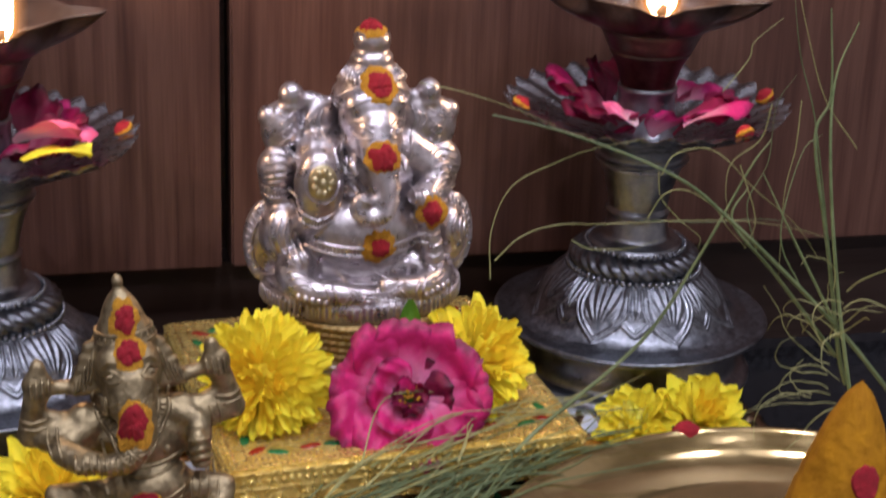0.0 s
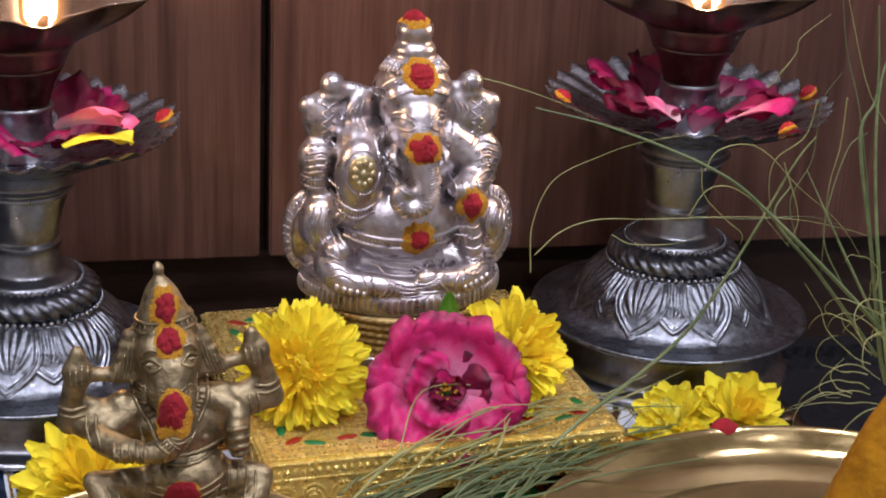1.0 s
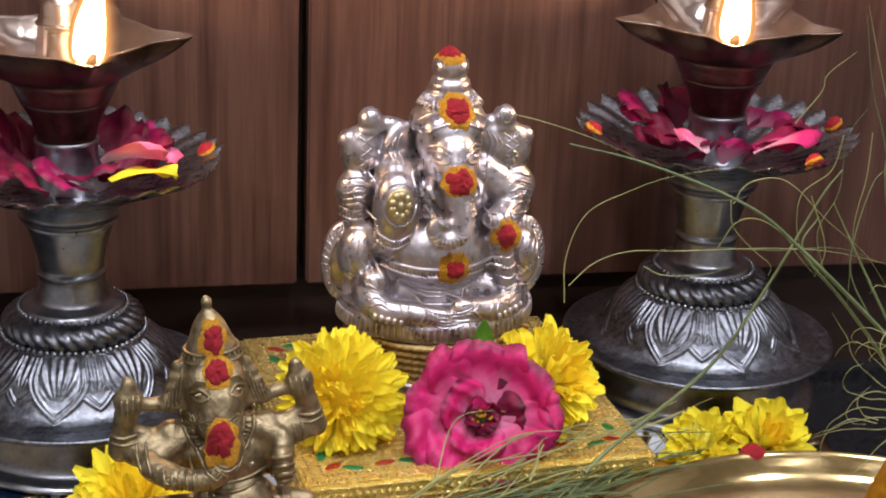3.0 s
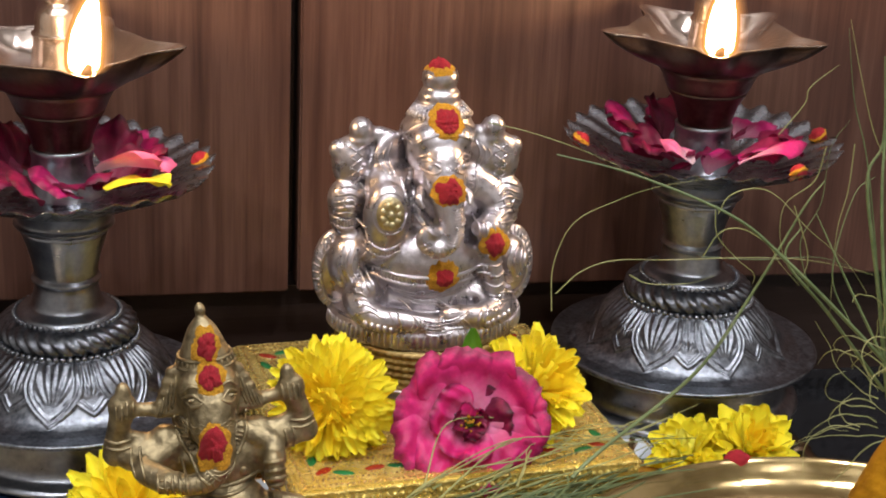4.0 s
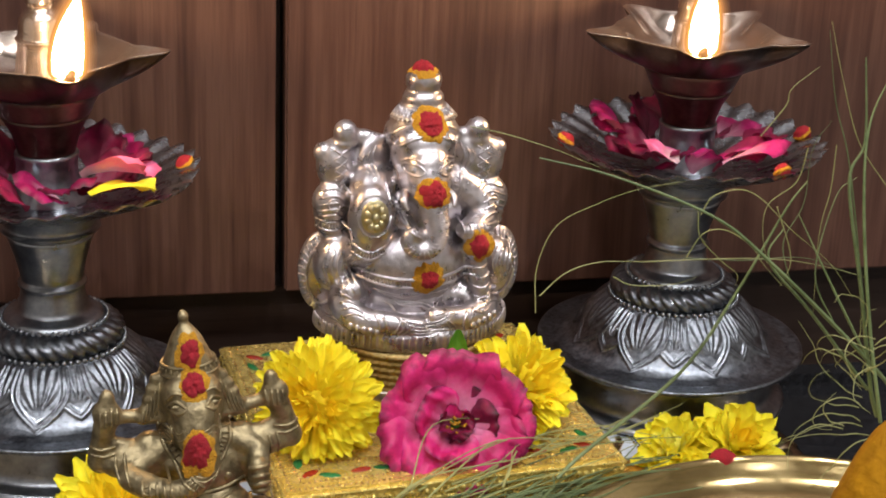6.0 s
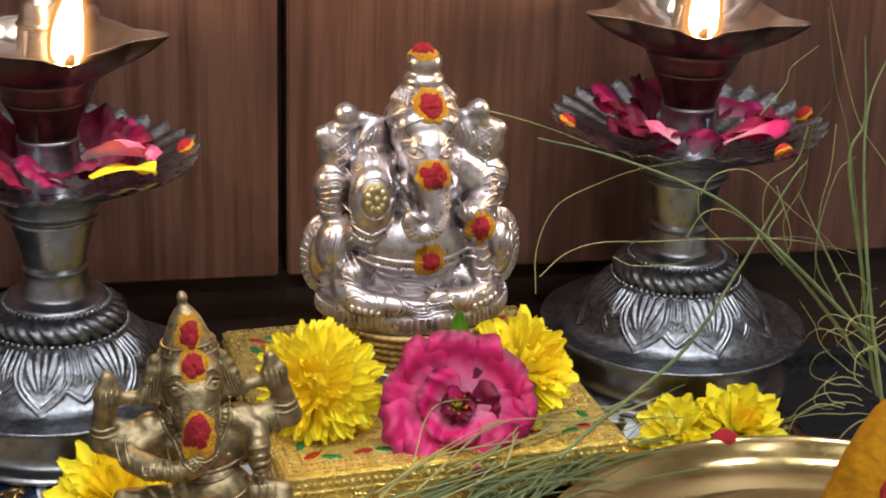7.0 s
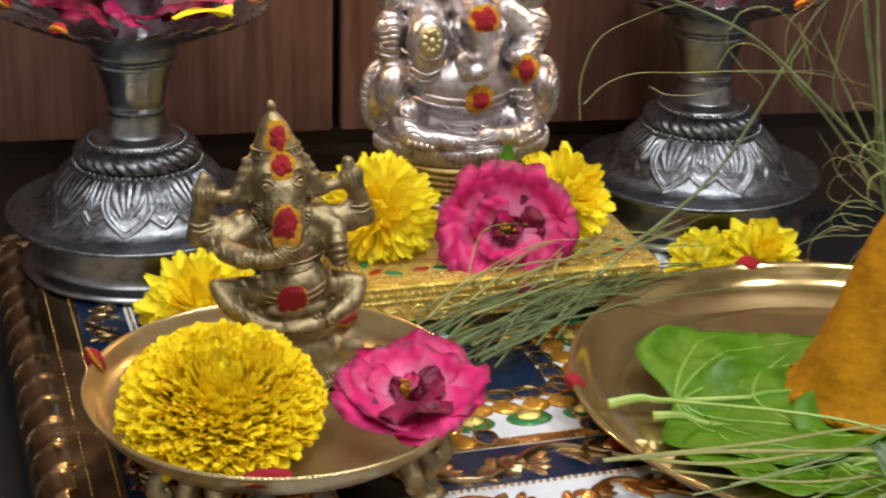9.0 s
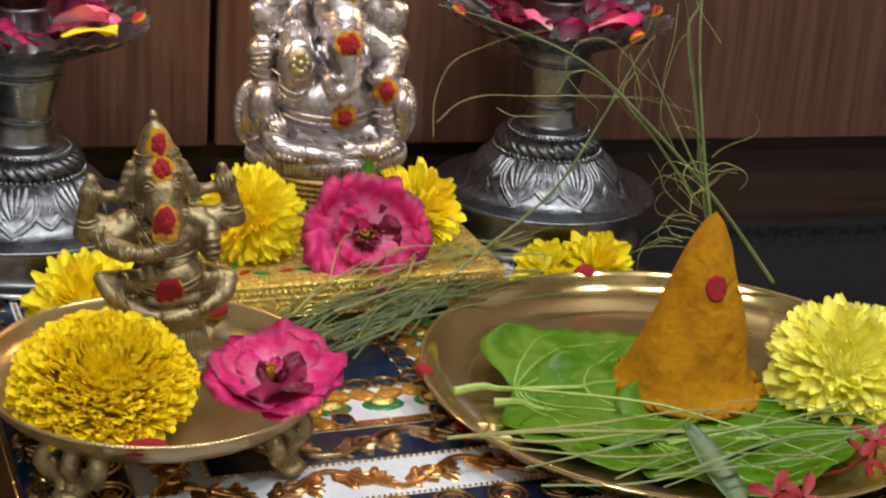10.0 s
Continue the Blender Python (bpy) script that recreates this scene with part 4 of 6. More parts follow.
def silver_detail(bm, place):
    """Raised bands, eyes, necklace, belt, fingers, folds and the ticked base rim."""
    brow = [(-14, 104.5), (-8, 109.6), (1, 111.6), (10, 110.2), (16, 106.5)]
    lay_line(bm, place, brow, [1.0, 1.2, 1.0])
    low = [(-13.2, 100.6), (-7.6, 105.4), (1, 107.4), (9.6, 105.8), (15, 102.4)]
    lay_line(bm, place, low, [0.8, 1.0, 0.8])
    lay_ticks(bm, place, [((p[0] + q[0]) / 2, (p[1] + q[1]) / 2) for p, q in zip(brow, low)], 24, 1.7, 0.42, 0.2)
    for k in range(20):
        a = math.pi * (1 + (k + 0.5) / 20)
        for d in (-1, 1):
            b = a + d * 0.2
            mm_tube(bm, [(2 + 14.6 * math.cos(a), -6 + 14.6 * math.sin(a), 112.0), (2 + 10.6 * math.cos(b), -6 + 10.6 * math.sin(b), 116.2)], [0.55, 0.55], 6, 2)
    for z, r in ((116.6, 9.6), (122.2, 6.4)):
        mm_tube(bm, [(2 + r * math.cos(a), -6 + r * math.sin(a), z) for a in [2 * math.pi * j / 24 for j in range(25)]], [0.8, 0.8], 6, 2)
    for x in (-6.3, 8.6):
        s = 1 if x > 0 else -1
        lay_loop(bm, place, x, 94.0, 3.9, 2.3, 0.6, 0.35)
        px, py, pz = place(x, 94.0)
        mm_blob(bm, px, py - 0.3, pz, 1.4, 1.0, 1.4)
        lay_line(bm, place, [(x - 4 * s, 97.0), (x, 98.4), (x + 4.2 * s, 96.6)], [0.45, 0.75, 0.45], 0.25)
    mm_tube(bm, [(-8.5, -23, 81.5), (-10.0, -27.5, 80.0), (-9.0, -30.5, 77.0)], [2.4, 2.0, 1.0], 8)
    mm_tube(bm, [(10.8, -23, 81), (12.6, -26, 79.5), (12.4, -28.5, 77)], [2.2, 1.8, 1.0], 8)
    for k in range(15):
        t = k / 14
        x, z = 6.6 - 1.6 * t ** 2 + 2.2 * math.sin(math.pi * t) * 0.3, 77 - 16 * t
        lay_line(bm, place, [(x - 3.4, z - 0.3), (x + 0.9, z + 0.4)], [0.35, 0.45], 0.15)
    for k in range(9):
        a = radians(200 + 150 * k / 8)
        lay_line(bm, place, [(-3.8 + 4.6 * math.cos(a), 64.6 + 4.2 * math.sin(a)), (-3.8 + 8.6 * math.cos(a), 64.6 + 8.2 * math.sin(a))], [0.35, 0.45], 0.15)
    # necklace of rings between two cords
    for side in (-1, 1):
        x0 = 1.2
        outer = [(x0 + 17.5 * side, 86), (x0 + 16.5 * side, 78), (x0 + 11.5 * side, 70.5), (x0 + 6 * side, 66.5)]
        inner = [(x0 + 13.4 * side, 85), (x0 + 12.8 * side, 79), (x0 + 9 * side, 73), (x0 + 5.4 * side, 70.5)]
        for ln in (outer, inner):
            lay_line(bm, place, ln, [0.8, 0.9, 0.8])
        for k in range(6):
            f = (k + 0.5) / 6 * 3
            i = min(int(f), 2)
            p = [(outer[i][c] + (outer[i + 1][c] - outer[i][c]) * (f - i) + inner[i][c] + (inner[i + 1][c] - inner[i][c]) * (f - i)) / 2 for c in (0, 1)]
            lay_loop(bm, place, p[0], p[1], 1.2, 1.3, 0.4, 0.15, n=8)
    # belt
    belt = [(-30, 44.5), (-18, 42.0), (-4, 41.2), (12, 41.6), (24, 43.6)]
    lay_line(bm, place, [(x, z + 2.0) for x, z in belt], [0.9, 1.1, 0.9], 0.3)
    lay_line(bm, place, [(x, z - 2.0) for x, z in belt], [0.9, 1.1, 0.9], 0.3)
    lay_ticks(bm, place, belt, 34, 1.6, 0.4, 0.25)
    for k in range(4):
        lay_line(bm, place, [(-22 + 3 * k, 37 - 1.8 * k), (-8, 34.2 - 1.9 * k), (8, 34.6 - 1.9 * k), (19 - 3 * k, 37.5 - 1.8 * k)], [0.4, 0.6, 0.4])
    # open palm: rim, medallion ring, armlet
    lay_loop(bm, place, -23, 73.4, 7.6, 9.4, 0.5, 0.2)
    for off in (0, 4):
        lay_line(bm, place, [(-33, 60.5 - off), (-25, 56.5 - off), (-17, 58.5 - off)], [0.7, 0.9, 0.7])
    lay_ticks(bm, place, [(-33, 58.5), (-25, 54.5), (-17, 56.5)], 13, 1.6, 0.4)
    # fingers of the raised arms, lattice on what they hold
    for s, x0, z0 in ((-1, 36, 90), (1, 31.5, 89.5)):
        cx, cz = (x0 + 2.6) * s, z0 - 16
        for k in range(5):
            lay_line(bm, place, [(cx - 5.4, cz + 5.6 - 2.9 * k), (cx - 1.0 * s, cz + 7.0 - 2.9 * k), (cx + 5.0, cz + 4.6 - 2.9 * k)], [0.5, 0.9, 0.5])
        lay_loop(bm, place, cx - 0.5 * s, cz, 2.6, 2.8, 0.6, 0.2)
        for z in (cz - 9, cz - 13):
            lay_line(bm, place, [(cx - 6, z + 1), (cx, z), (cx + 6, z + 1)], [0.6, 0.8, 0.6])
        lay_ticks(bm, place, [(cx - 6, cz - 10), (cx, cz - 11), (cx + 6, cz - 10)], 9, 1.5, 0.4)
        for k in range(4):
            for d in (-1, 1):
                lay_line(bm, place, [(x0 * s - 3.0 * d - 1.5 * s, z0 + 8 - 4.4 * k), (x0 * s + 3.0 * d - 1.5 * s, z0 + 3.6 - 4.4 * k)], [0.45, 0.45])
        ex = 19.5 * s
        for k in range(3):
            lay_line(bm, place, [(ex - 0.5 * s + 2.6 * k * s, 99 - 1.6 * k), (ex + 1.2 * s + 2.4 * k * s, 94 - 0.5 * k), (ex - 0.5 * s + 2.2 * k * s, 87.5 + 0.6 * k)], [0.4, 0.65, 0.4])
    # bolster grooves
    for s, cx, cz in ((-1, -36.5, 45), (1, 38.5, 41.5)):
        for k in range(5):
            x = cx - (5.6 - 2.9 * k)
            lay_line(bm, place, [(x + 1.6, cz + 8.6), (x - 0.8, cz + 1), (x + 2.6, cz - 7.5)], [0.5, 0.9, 0.5])
        for k in range(30):
            a = 2 * math.pi * k / 30
            mm_tube(bm, [((41 + 7.6 * math.cos(a)) * s, -1.4, 36.6 + 14.2 * math.sin(a)), ((41 + 9.8 * math.cos(a)) * s, 1.0, 36.6 + 17.8 * math.sin(a))], [0.6, 0.6], 5, 2)
        mm_tube(bm, [((41 + 7.2 * math.cos(a)) * s, -1.6, 36.6 + 13.6 * math.sin(a)) for a in [2 * math.pi * j / 20 for j in range(21)]], [0.7, 0.7], 6, 2)
    # sweet, fingers round it and the band under it
    for k in range(4):
        lay_line(bm, place, [(17.5 + 3.2 * k, 66.4), (18.2 + 3.2 * k, 63), (17.6 + 3.2 * k, 60.4)], [0.6, 0.9, 0.6])
    for k in range(5):
        lay_line(bm, place, [(23.0, 46 - 4.6 * k), (27.4, 45 - 4.6 * k), (31.2, 46.4 - 4.6 * k)], [0.5, 0.7, 0.5])
    # toes, anklets and the pleated cloth over the lap
    for s in (-1, 1):
        for k in range(5):
            px, py, pz = place((22 + 2.8 * k) * s, 21.5 + 0.6 * k)
            mm_blob(bm, px, py, pz, 1.5, 1.4, 1.9)
        lay_line(bm, place, [(19 * s, 28), (17.4 * s, 24), (18 * s, 20)], [0.8, 0.9, 0.8])
        lay_line(bm, place, [(22.5 * s, 29), (20.6 * s, 24.5), (21.0 * s, 20)], [0.6, 0.7, 0.6])
        for k in range(4):
            lay_line(bm, place, [((26 + 1.8 * k) * s, 27 + 2.6 * k), ((31 + 1.4 * k) * s, 29.6 + 2.4 * k), ((36 + 0.6 * k) * s, 28 + 2.6 * k)], [0.4, 0.7, 0.4])
    for k in range(5):
        lay_line(bm, place, [(-16 + 2 * k, 30 - 1.6 * k), (-6, 25.4 - 1.5 * k), (4, 25.4 - 1.5 * k), (15 - 2 * k, 30 - 1.6 * k)], [0.4, 0.7, 0.4])
    for k in range(11):
        x = -15 + 2.8 * k
        lay_line(bm, place, [(0.8 * x, 25.5), (0.95 * x + 0.8, 22.4), (1.1 * x, 19.4)], [0.35, 0.5, 0.4])
    for k in range(46):
        a = math.pi * (1 + (k + 0.5) / 46)
        mm_blob(bm, 44.2 * math.cos(a), 38.0 * math.sin(a), 15.8, 1.0, 0.9, 3.6, (0, 0, math.degrees(a)))
    mm_tube(bm, [(42.0 * math.cos(a), 36.0 * math.sin(a), 21.2) for a in [math.pi * (1 + j / 30) for j in range(31)]], [0.9, 0.9], 6, 1)
    # gilt medallion on the palm: a lobed boss
    first = len(bm.faces)
    px, py, pz = place(-23, 73.6)
    mm_blob(bm, px, py + 0.6, pz, 6.2, 1.8, 7.8)
    for k in range(9):
        a = 2 * math.pi * k / 9
        mm_blob(bm, px + 3.6 * math.cos(a), py - 0.9, pz + 4.8 * math.sin(a), 1.7, 1.2, 2.0)
    mm_blob(bm, px, py - 1.1, pz, 1.8, 1.2, 2.2)
    bm.faces.ensure_lookup_table()
    for f in bm.faces[first:]:
        f.material_index = 1


def statue(name, mass, detail, voxel, mats, m, label):
    bm = fused(name, mass, voxel)
    detail(bm, on_front(BVHTree.FromBMesh(bm)))
    bmesh.ops.transform(bm, matrix=m, verts=bm.verts)
    bm.normal_update()
    tree = BVHTree.FromBMesh(bm)
    ob = link_mesh(name, bm, mats, True, 180)
    tagged(ob, label, "statue")
    return tree


PEDESTAL = (-0.004, -0.019, BZ)
SILVER_TREE = statue("silver_statue", silver_mass, silver_detail, 0.0008, [M_SILVER, M_GILT], pose(-0.004, -0.019, 0.0505, 0, 0, 2), "polished silver elephant-headed deity statue seated on a round pedestal")


def brass_mass(bm):
    lathe(bm, smooth_profile([(0.0190, -0.0045), (0.0195, -0.002), (0.0180, 0.000), (0.0140, 0.005), (0.0132, 0.015), (0.0165, 0.0190), (0.0182, 0.0215), (0.0178, 0.0245), (0.014, 0.027)], 3), 44)
    for v in bm.verts:
        v.co.x += 0.002
        v.co.y *= 0.8
    mm_blob(bm, 2, -1, 30, 18, 12, 7)
    mm_blob(bm, 2, -5, 41, 15, 11.5, 10)
    mm_blob(bm, 2, -2, 56, 14.5, 9.5, 12)
    mm_blob(bm, 0, -1, 66, 16, 8, 9)
    mm_blob(bm, 0, -3, 60, 18, 7.5, 8)
    mm_blob(bm, 0, -6, 85, 11.2, 11.5, 13.5)
    mm_blob(bm, -0.5, -10, 76, 9.2, 9.5, 10.5)
    for s in (-1, 1):
        mm_blob(bm, 4.2 * s, -12, 89.5, 5.6, 5.4, 5.6)
    crown_into(bm, [(0.0098, 0.0895), (0.0104, 0.0935), (0.0094, 0.0960), (0.0088, 0.0985), (0.0074, 0.1015), (0.0054, 0.1065), (0.0030, 0.1100), (0.0015, 0.1115), (0.0021, 0.1136), (0.0012, 0.1158), (0.0001, 0.1166)], 0.6, -3)
    for s, dz in ((-1, 1.2), (1, -0.8)):
        # ear: a flat slab that spreads outwards and down
        for x, z in ((11.6, 91.6), (13.4, 88), (15.0, 84.4), (16.4, 80.8), (17.6, 77.6)):
            mm_tube(bm, [(5 * s, -5, z + dz + 0.6), (x * s, -4, z + dz)], [3.0, 2.3])
        mm_blob(bm, 16 * s, -2, 61 + dz, 8, 6.5, 11)
        # rear arm: out from the shoulder, bracelet at the elbow, hand up beside the ear
        mm_tube(bm, [(13 * s, -1, 63 + dz), (24 * s, -1, 62 + dz), (33.5 * s, 0, 63.4 + dz)], [5.6, 4.8, 4.4])
        mm_tube(bm, [(34 * s, 0, 63 + dz), (32.4 * s, -1, 71 + dz), (29.8 * s, -2.4, 79 + dz)], [4.6, 3.9, 4.4])
        mm_blob(bm, 29.6 * s, -3, 81 + dz, 5.2, 3.4, 5.6)
        mm_blob(bm, 28.8 * s, -3, 86 + dz, 2.8, 2.6, 4.2)
        mm_tube(bm, [(28 * s, -2, 79.4 + dz), (22 * s, -2, 78.6 + dz), (16.5 * s, -2, 78 + dz)], [3.0, 2.5, 2.8])
        mm_tube(bm, [(30 * s, -2, 70 + dz), (22 * s, -1, 66 + dz), (16 * s, -1, 66 + dz)], [2.6, 3.6, 4.5])
    mm_blob(bm, -22, -3, 63.5, 12, 5, 6.5, (0, -4, 0))
    mm_blob(bm, 23, -2, 63.5, 11, 4.6, 6.0, (0, 8, 0))
    # folded legs with pointed knees
    mm_tube(bm, [(-4, -2, 36), (-18, -6, 41), (-29.5, -8, 45.0)], [7.4, 5.6, 3.4])
    mm_tube(bm, [(-29.5, -8, 44.5), (-25, -12, 37), (-15, -15, 28.5), (-8, -15.5, 26)], [3.4, 4.4, 4.2, 3.4])
    mm_tube(bm, [(6, -2, 35), (18, -6, 37.5), (27, -8, 37.0)], [7.4, 5.8, 4.0])
    mm_tube(bm, [(27, -8, 36.5), (23, -12, 31), (14, -15, 27.0)], [4.0, 4.4, 3.6])
    # front arms
    mm_tube(bm, [(-12, -3, 66), (-22, -6, 62), (-25, -10, 60.5), (-19, -16, 58)], [5.2, 4.6, 4.6, 4.8])
    mm_blob(bm, -17, -19, 58.2, 6.2, 4.2, 4.0)
    mm_tube(bm, [(13, -3, 66), (20, -6, 62), (20.6, -10, 57)], [5.2, 4.6, 4.2])
    mm_blob(bm, 19.6, -13, 54, 3.9, 3.8, 7.4)
    # trunk down to the open hand
    mm_tube(bm, [(0, -14, 82), (-0.6, -17.5, 75), (0.4, -20.0, 68.5), (-1.0, -21.5, 62), (-6, -22.5, 58.2), (-12, -22, 57.6), (-16.5, -20.4, 58.6)], [8.6, 7.4, 6.0, 5.0, 4.4, 3.7, 2.8])


def brass_detail(bm, place):
    for k in range(40):
        a = math.pi * (1 + k / 39)
        mm_blob(bm, 2 + 18.4 * math.cos(a), 14.8 * math.sin(a), 22.8, 0.85, 0.85, 1.5)
    for k in range(30):
        a = math.pi * (1 + (k + 0.5) / 30)
        mm_tube(bm, [(2 + 13.3 * math.cos(a), 10.7 * math.sin(a), 15), (2 + 14.4 * math.cos(a), 11.6 * math.sin(a), 5), (2 + 18.2 * math.cos(a), 14.6 * math.sin(a), 0.2)], [0.6, 0.8, 0.9], 6, 2)
    for z, r in ((94.6, 10.2), (97.6, 9.2)):
        mm_tube(bm, [(0.6 + r * math.cos(a), -3 + r * math.sin(a), z) for a in [2 * math.pi * j / 20 for j in range(21)]], [0.75, 0.75], 6, 2)
    for k in range(24):
        a = 2 * math.pi * k / 24
        mm_tube(bm, [(0.6 + 10.2 * math.cos(a), -3 + 10.2 * math.sin(a), 94.4), (0.6 + 9.4 * math.cos(a), -3 + 9.4 * math.sin(a), 97.4)], [0.4, 0.4], 5, 1)
    for s, dz in ((-1, 1.2), (1, -0.8)):
        lay_line(bm, place, [(3.4 * s, 90.0), (6.8 * s, 91.0), (9.6 * s, 87.6)], [0.45, 0.75, 0.45])
        lay_line(bm, place, [(3.4 * s, 86.2), (6.4 * s, 88.0), (9.4 * s, 85.4)], [0.5, 0.9, 0.5])
        lay_line(bm, place, [(3.4 * s, 86.0), (6.4 * s, 84.2), (9.2 * s, 84.8)], [0.5, 0.8, 0.5])
        px, py, pz = place(6.4 * s, 86.1)
        mm_blob(bm, px, py + 0.2, pz, 2.0, 0.7, 0.8)
        for k in range(2):
            lay_line(bm, place, [(5.0 * s, 79 - 2.4 * k), (7.2 * s, 77.2 - 2.4 * k), (8.6 * s, 78.6 - 2.4 * k)], [0.3, 0.45, 0.3])
        for k in range(5):
            lay_line(bm, place, [((10.4 + 1.7 * k) * s, 91 + dz - 2.6 * k), ((11.6 + 1.5 * k) * s, 84.5 + dz - 1.4 * k), ((13.0 + 1.4 * k) * s, 79 + dz - 0.6 * k)], [0.35, 0.6, 0.35])
        # necklace band of fine scales beside the trunk
        run = [(12.5 * s, 76 + dz), (11.8 * s, 69 + dz), (8.5 * s, 62.5), (5 * s, 58.5)]
        lay_line(bm, place, run, [0.8, 0.9, 0.7])
        lay_line(bm, place, [(x - 3.6 * s, z + 0.6) for x, z in run], [0.6, 0.7, 0.6])
        lay_ticks(bm, place, [(x - 1.8 * s, z + 0.3) for x, z in run], 13, 1.7, 0.5)
        for z in (66.5, 69.0):
            lay_line(bm, place, [(28.6 * s, z + dz), (32.4 * s, z - 0.6 + dz), (36.6 * s, z + 0.4 + dz)], [0.6, 0.8, 0.6])
        for x in (25.5, 28.5):
            lay_line(bm, place, [(x * s, 66.5 + dz), ((x + 0.6) * s, 62.6 + dz), (x * s, 58.6 + dz)], [0.5, 0.75, 0.5])
        for k in range(4):
            lay_line(bm, place, [((26 + 2.0 * k) * s, 83.5 + dz - 0.6 * abs(k - 1)), ((26.6 + 1.9 * k) * s, 78 + dz)], [0.6, 0.8])
        for k in range(5):
            lay_line(bm, place, [((13 + 3.0 * k) * s, 42 + 0.4 * k), ((12 + 3.0 * k) * s, 36.5), ((11.5 + 2.6 * k) * s, 33 - 0.2 * k)], [0.4, 0.6, 0.4])
        for k in range(4):
            px, py, pz = place((8 + 2.0 * k) * s, 26.4 + 0.3 * k)
            mm_blob(bm, px, py, pz, 1.0, 1.0, 1.5)
    for z in (48.8, 51.8, 54.8, 57.8):
        lay_line(bm, place, [(16.6, z), (19.6, z + 0.6), (22.8, z)], [0.8, 1.2, 0.8])
    for k in range(5):
        lay_line(bm, place, [(-21.4 + 2.4 * k, 61.5), (-21.8 + 2.4 * k, 58.2), (-21.2 + 2.4 * k, 55.2)], [0.5, 0.8, 0.5])
    lay_loop(bm, place, -19.5, 59.2, 2.2, 1.4, 0.4)
    for k in range(12):
        t = k / 11
        x, z = (-0.2 - 0.6 * math.sin(math.pi * t), 79 - 17 * t)
        w = 5.6 - 2.2 * t
        lay_line(bm, place, [(x - w, z), (x, z - 1.1), (x + w, z + 0.2)], [0.25, 0.42, 0.25])
    for k in range(7):
        x = -3 - 2.0 * k
        lay_line(bm, place, [(x, 61.4 - 0.3 * k), (x - 0.5, 58.6), (x, 55.6)], [0.3, 0.42, 0.3])
    for z in (50.0, 47.6):
        lay_line(bm, place, [(-11, z + 1.6), (2, z), (15, z + 1.6)], [0.7, 0.9, 0.7])
    for k in range(3):
        lay_line(bm, place, [(-12, 42 - 3 * k), (2, 38.6 - 3 * k), (15, 42 - 3 * k)], [0.4, 0.6, 0.4])
    px, py, pz = place(9, 54.4)
    mm_blob(bm, px, py, pz, 1.7, 0.9, 1.7)


BRASS_TREE = statue("brass_statue", brass_mass, brass_detail, 0.0008, M_OLDBRASS, pose(-0.1065, -0.1935, 0.0275, -5, -5, 4), "small antique brass elephant-headed deity statue standing in a plate")


def pedestal():
    ob = thing("idol_pedestal", PEDESTAL, "round pedestal with woven gold band and tall silver foot", "pedestal")
    bm = bmesh.new()
    lathe(bm, smooth_profile([(0.0440, 0.0003), (0.0455, 0.0015), (0.0452, 0.0035), (0.0425, 0.0050), (0.0402, 0.0075), (0.0398, 0.0110), (0.0410, 0.0135), (0.0412, 0.0150), (0.0385, 0.0160)], 4), 80)
    part("silver_foot", bm, M_SILVER, ob, "bright silver foot ring")
    bm = bmesh.new()
    segs, rows_ = 200, 26
    rings = []
    for i in range(rows_ + 1):
        z = 0.0150 + 0.0180 * i / rows_
        ring = []
        for k in range(segs):
            a = 2 * math.pi * k / segs
            w = 0.0008 * math.sin(33 * a + z * 1000) * math.sin(33 * a - z * 1000)
            r = 0.0400 + w
            ring.append(bm.verts.new((r * math.cos(a), r * math.sin(a), z)))
        rings.append(ring)
    for p, q in zip(rings, rings[1:]):
        for k in range(segs):
            bm.faces.new((p[k], p[(k + 1) % segs], q[(k + 1) % segs], q[k]))
    bm.faces.new(rings[-1])
    part("woven_band", bm, M_WOVEN, ob, "woven gold band", 70)


pedestal()


# ---- powder marks ----
AHEAD = Vector((0.19, 0.90, -0.385)).normalized()


def on_skin(tree, near, way=AHEAD):
    hit = tree.ray_cast(Vector(near) - way * 0.12, way)
    return (hit[0], hit[1]) if hit[0] is not None else (Vector(near), -way)


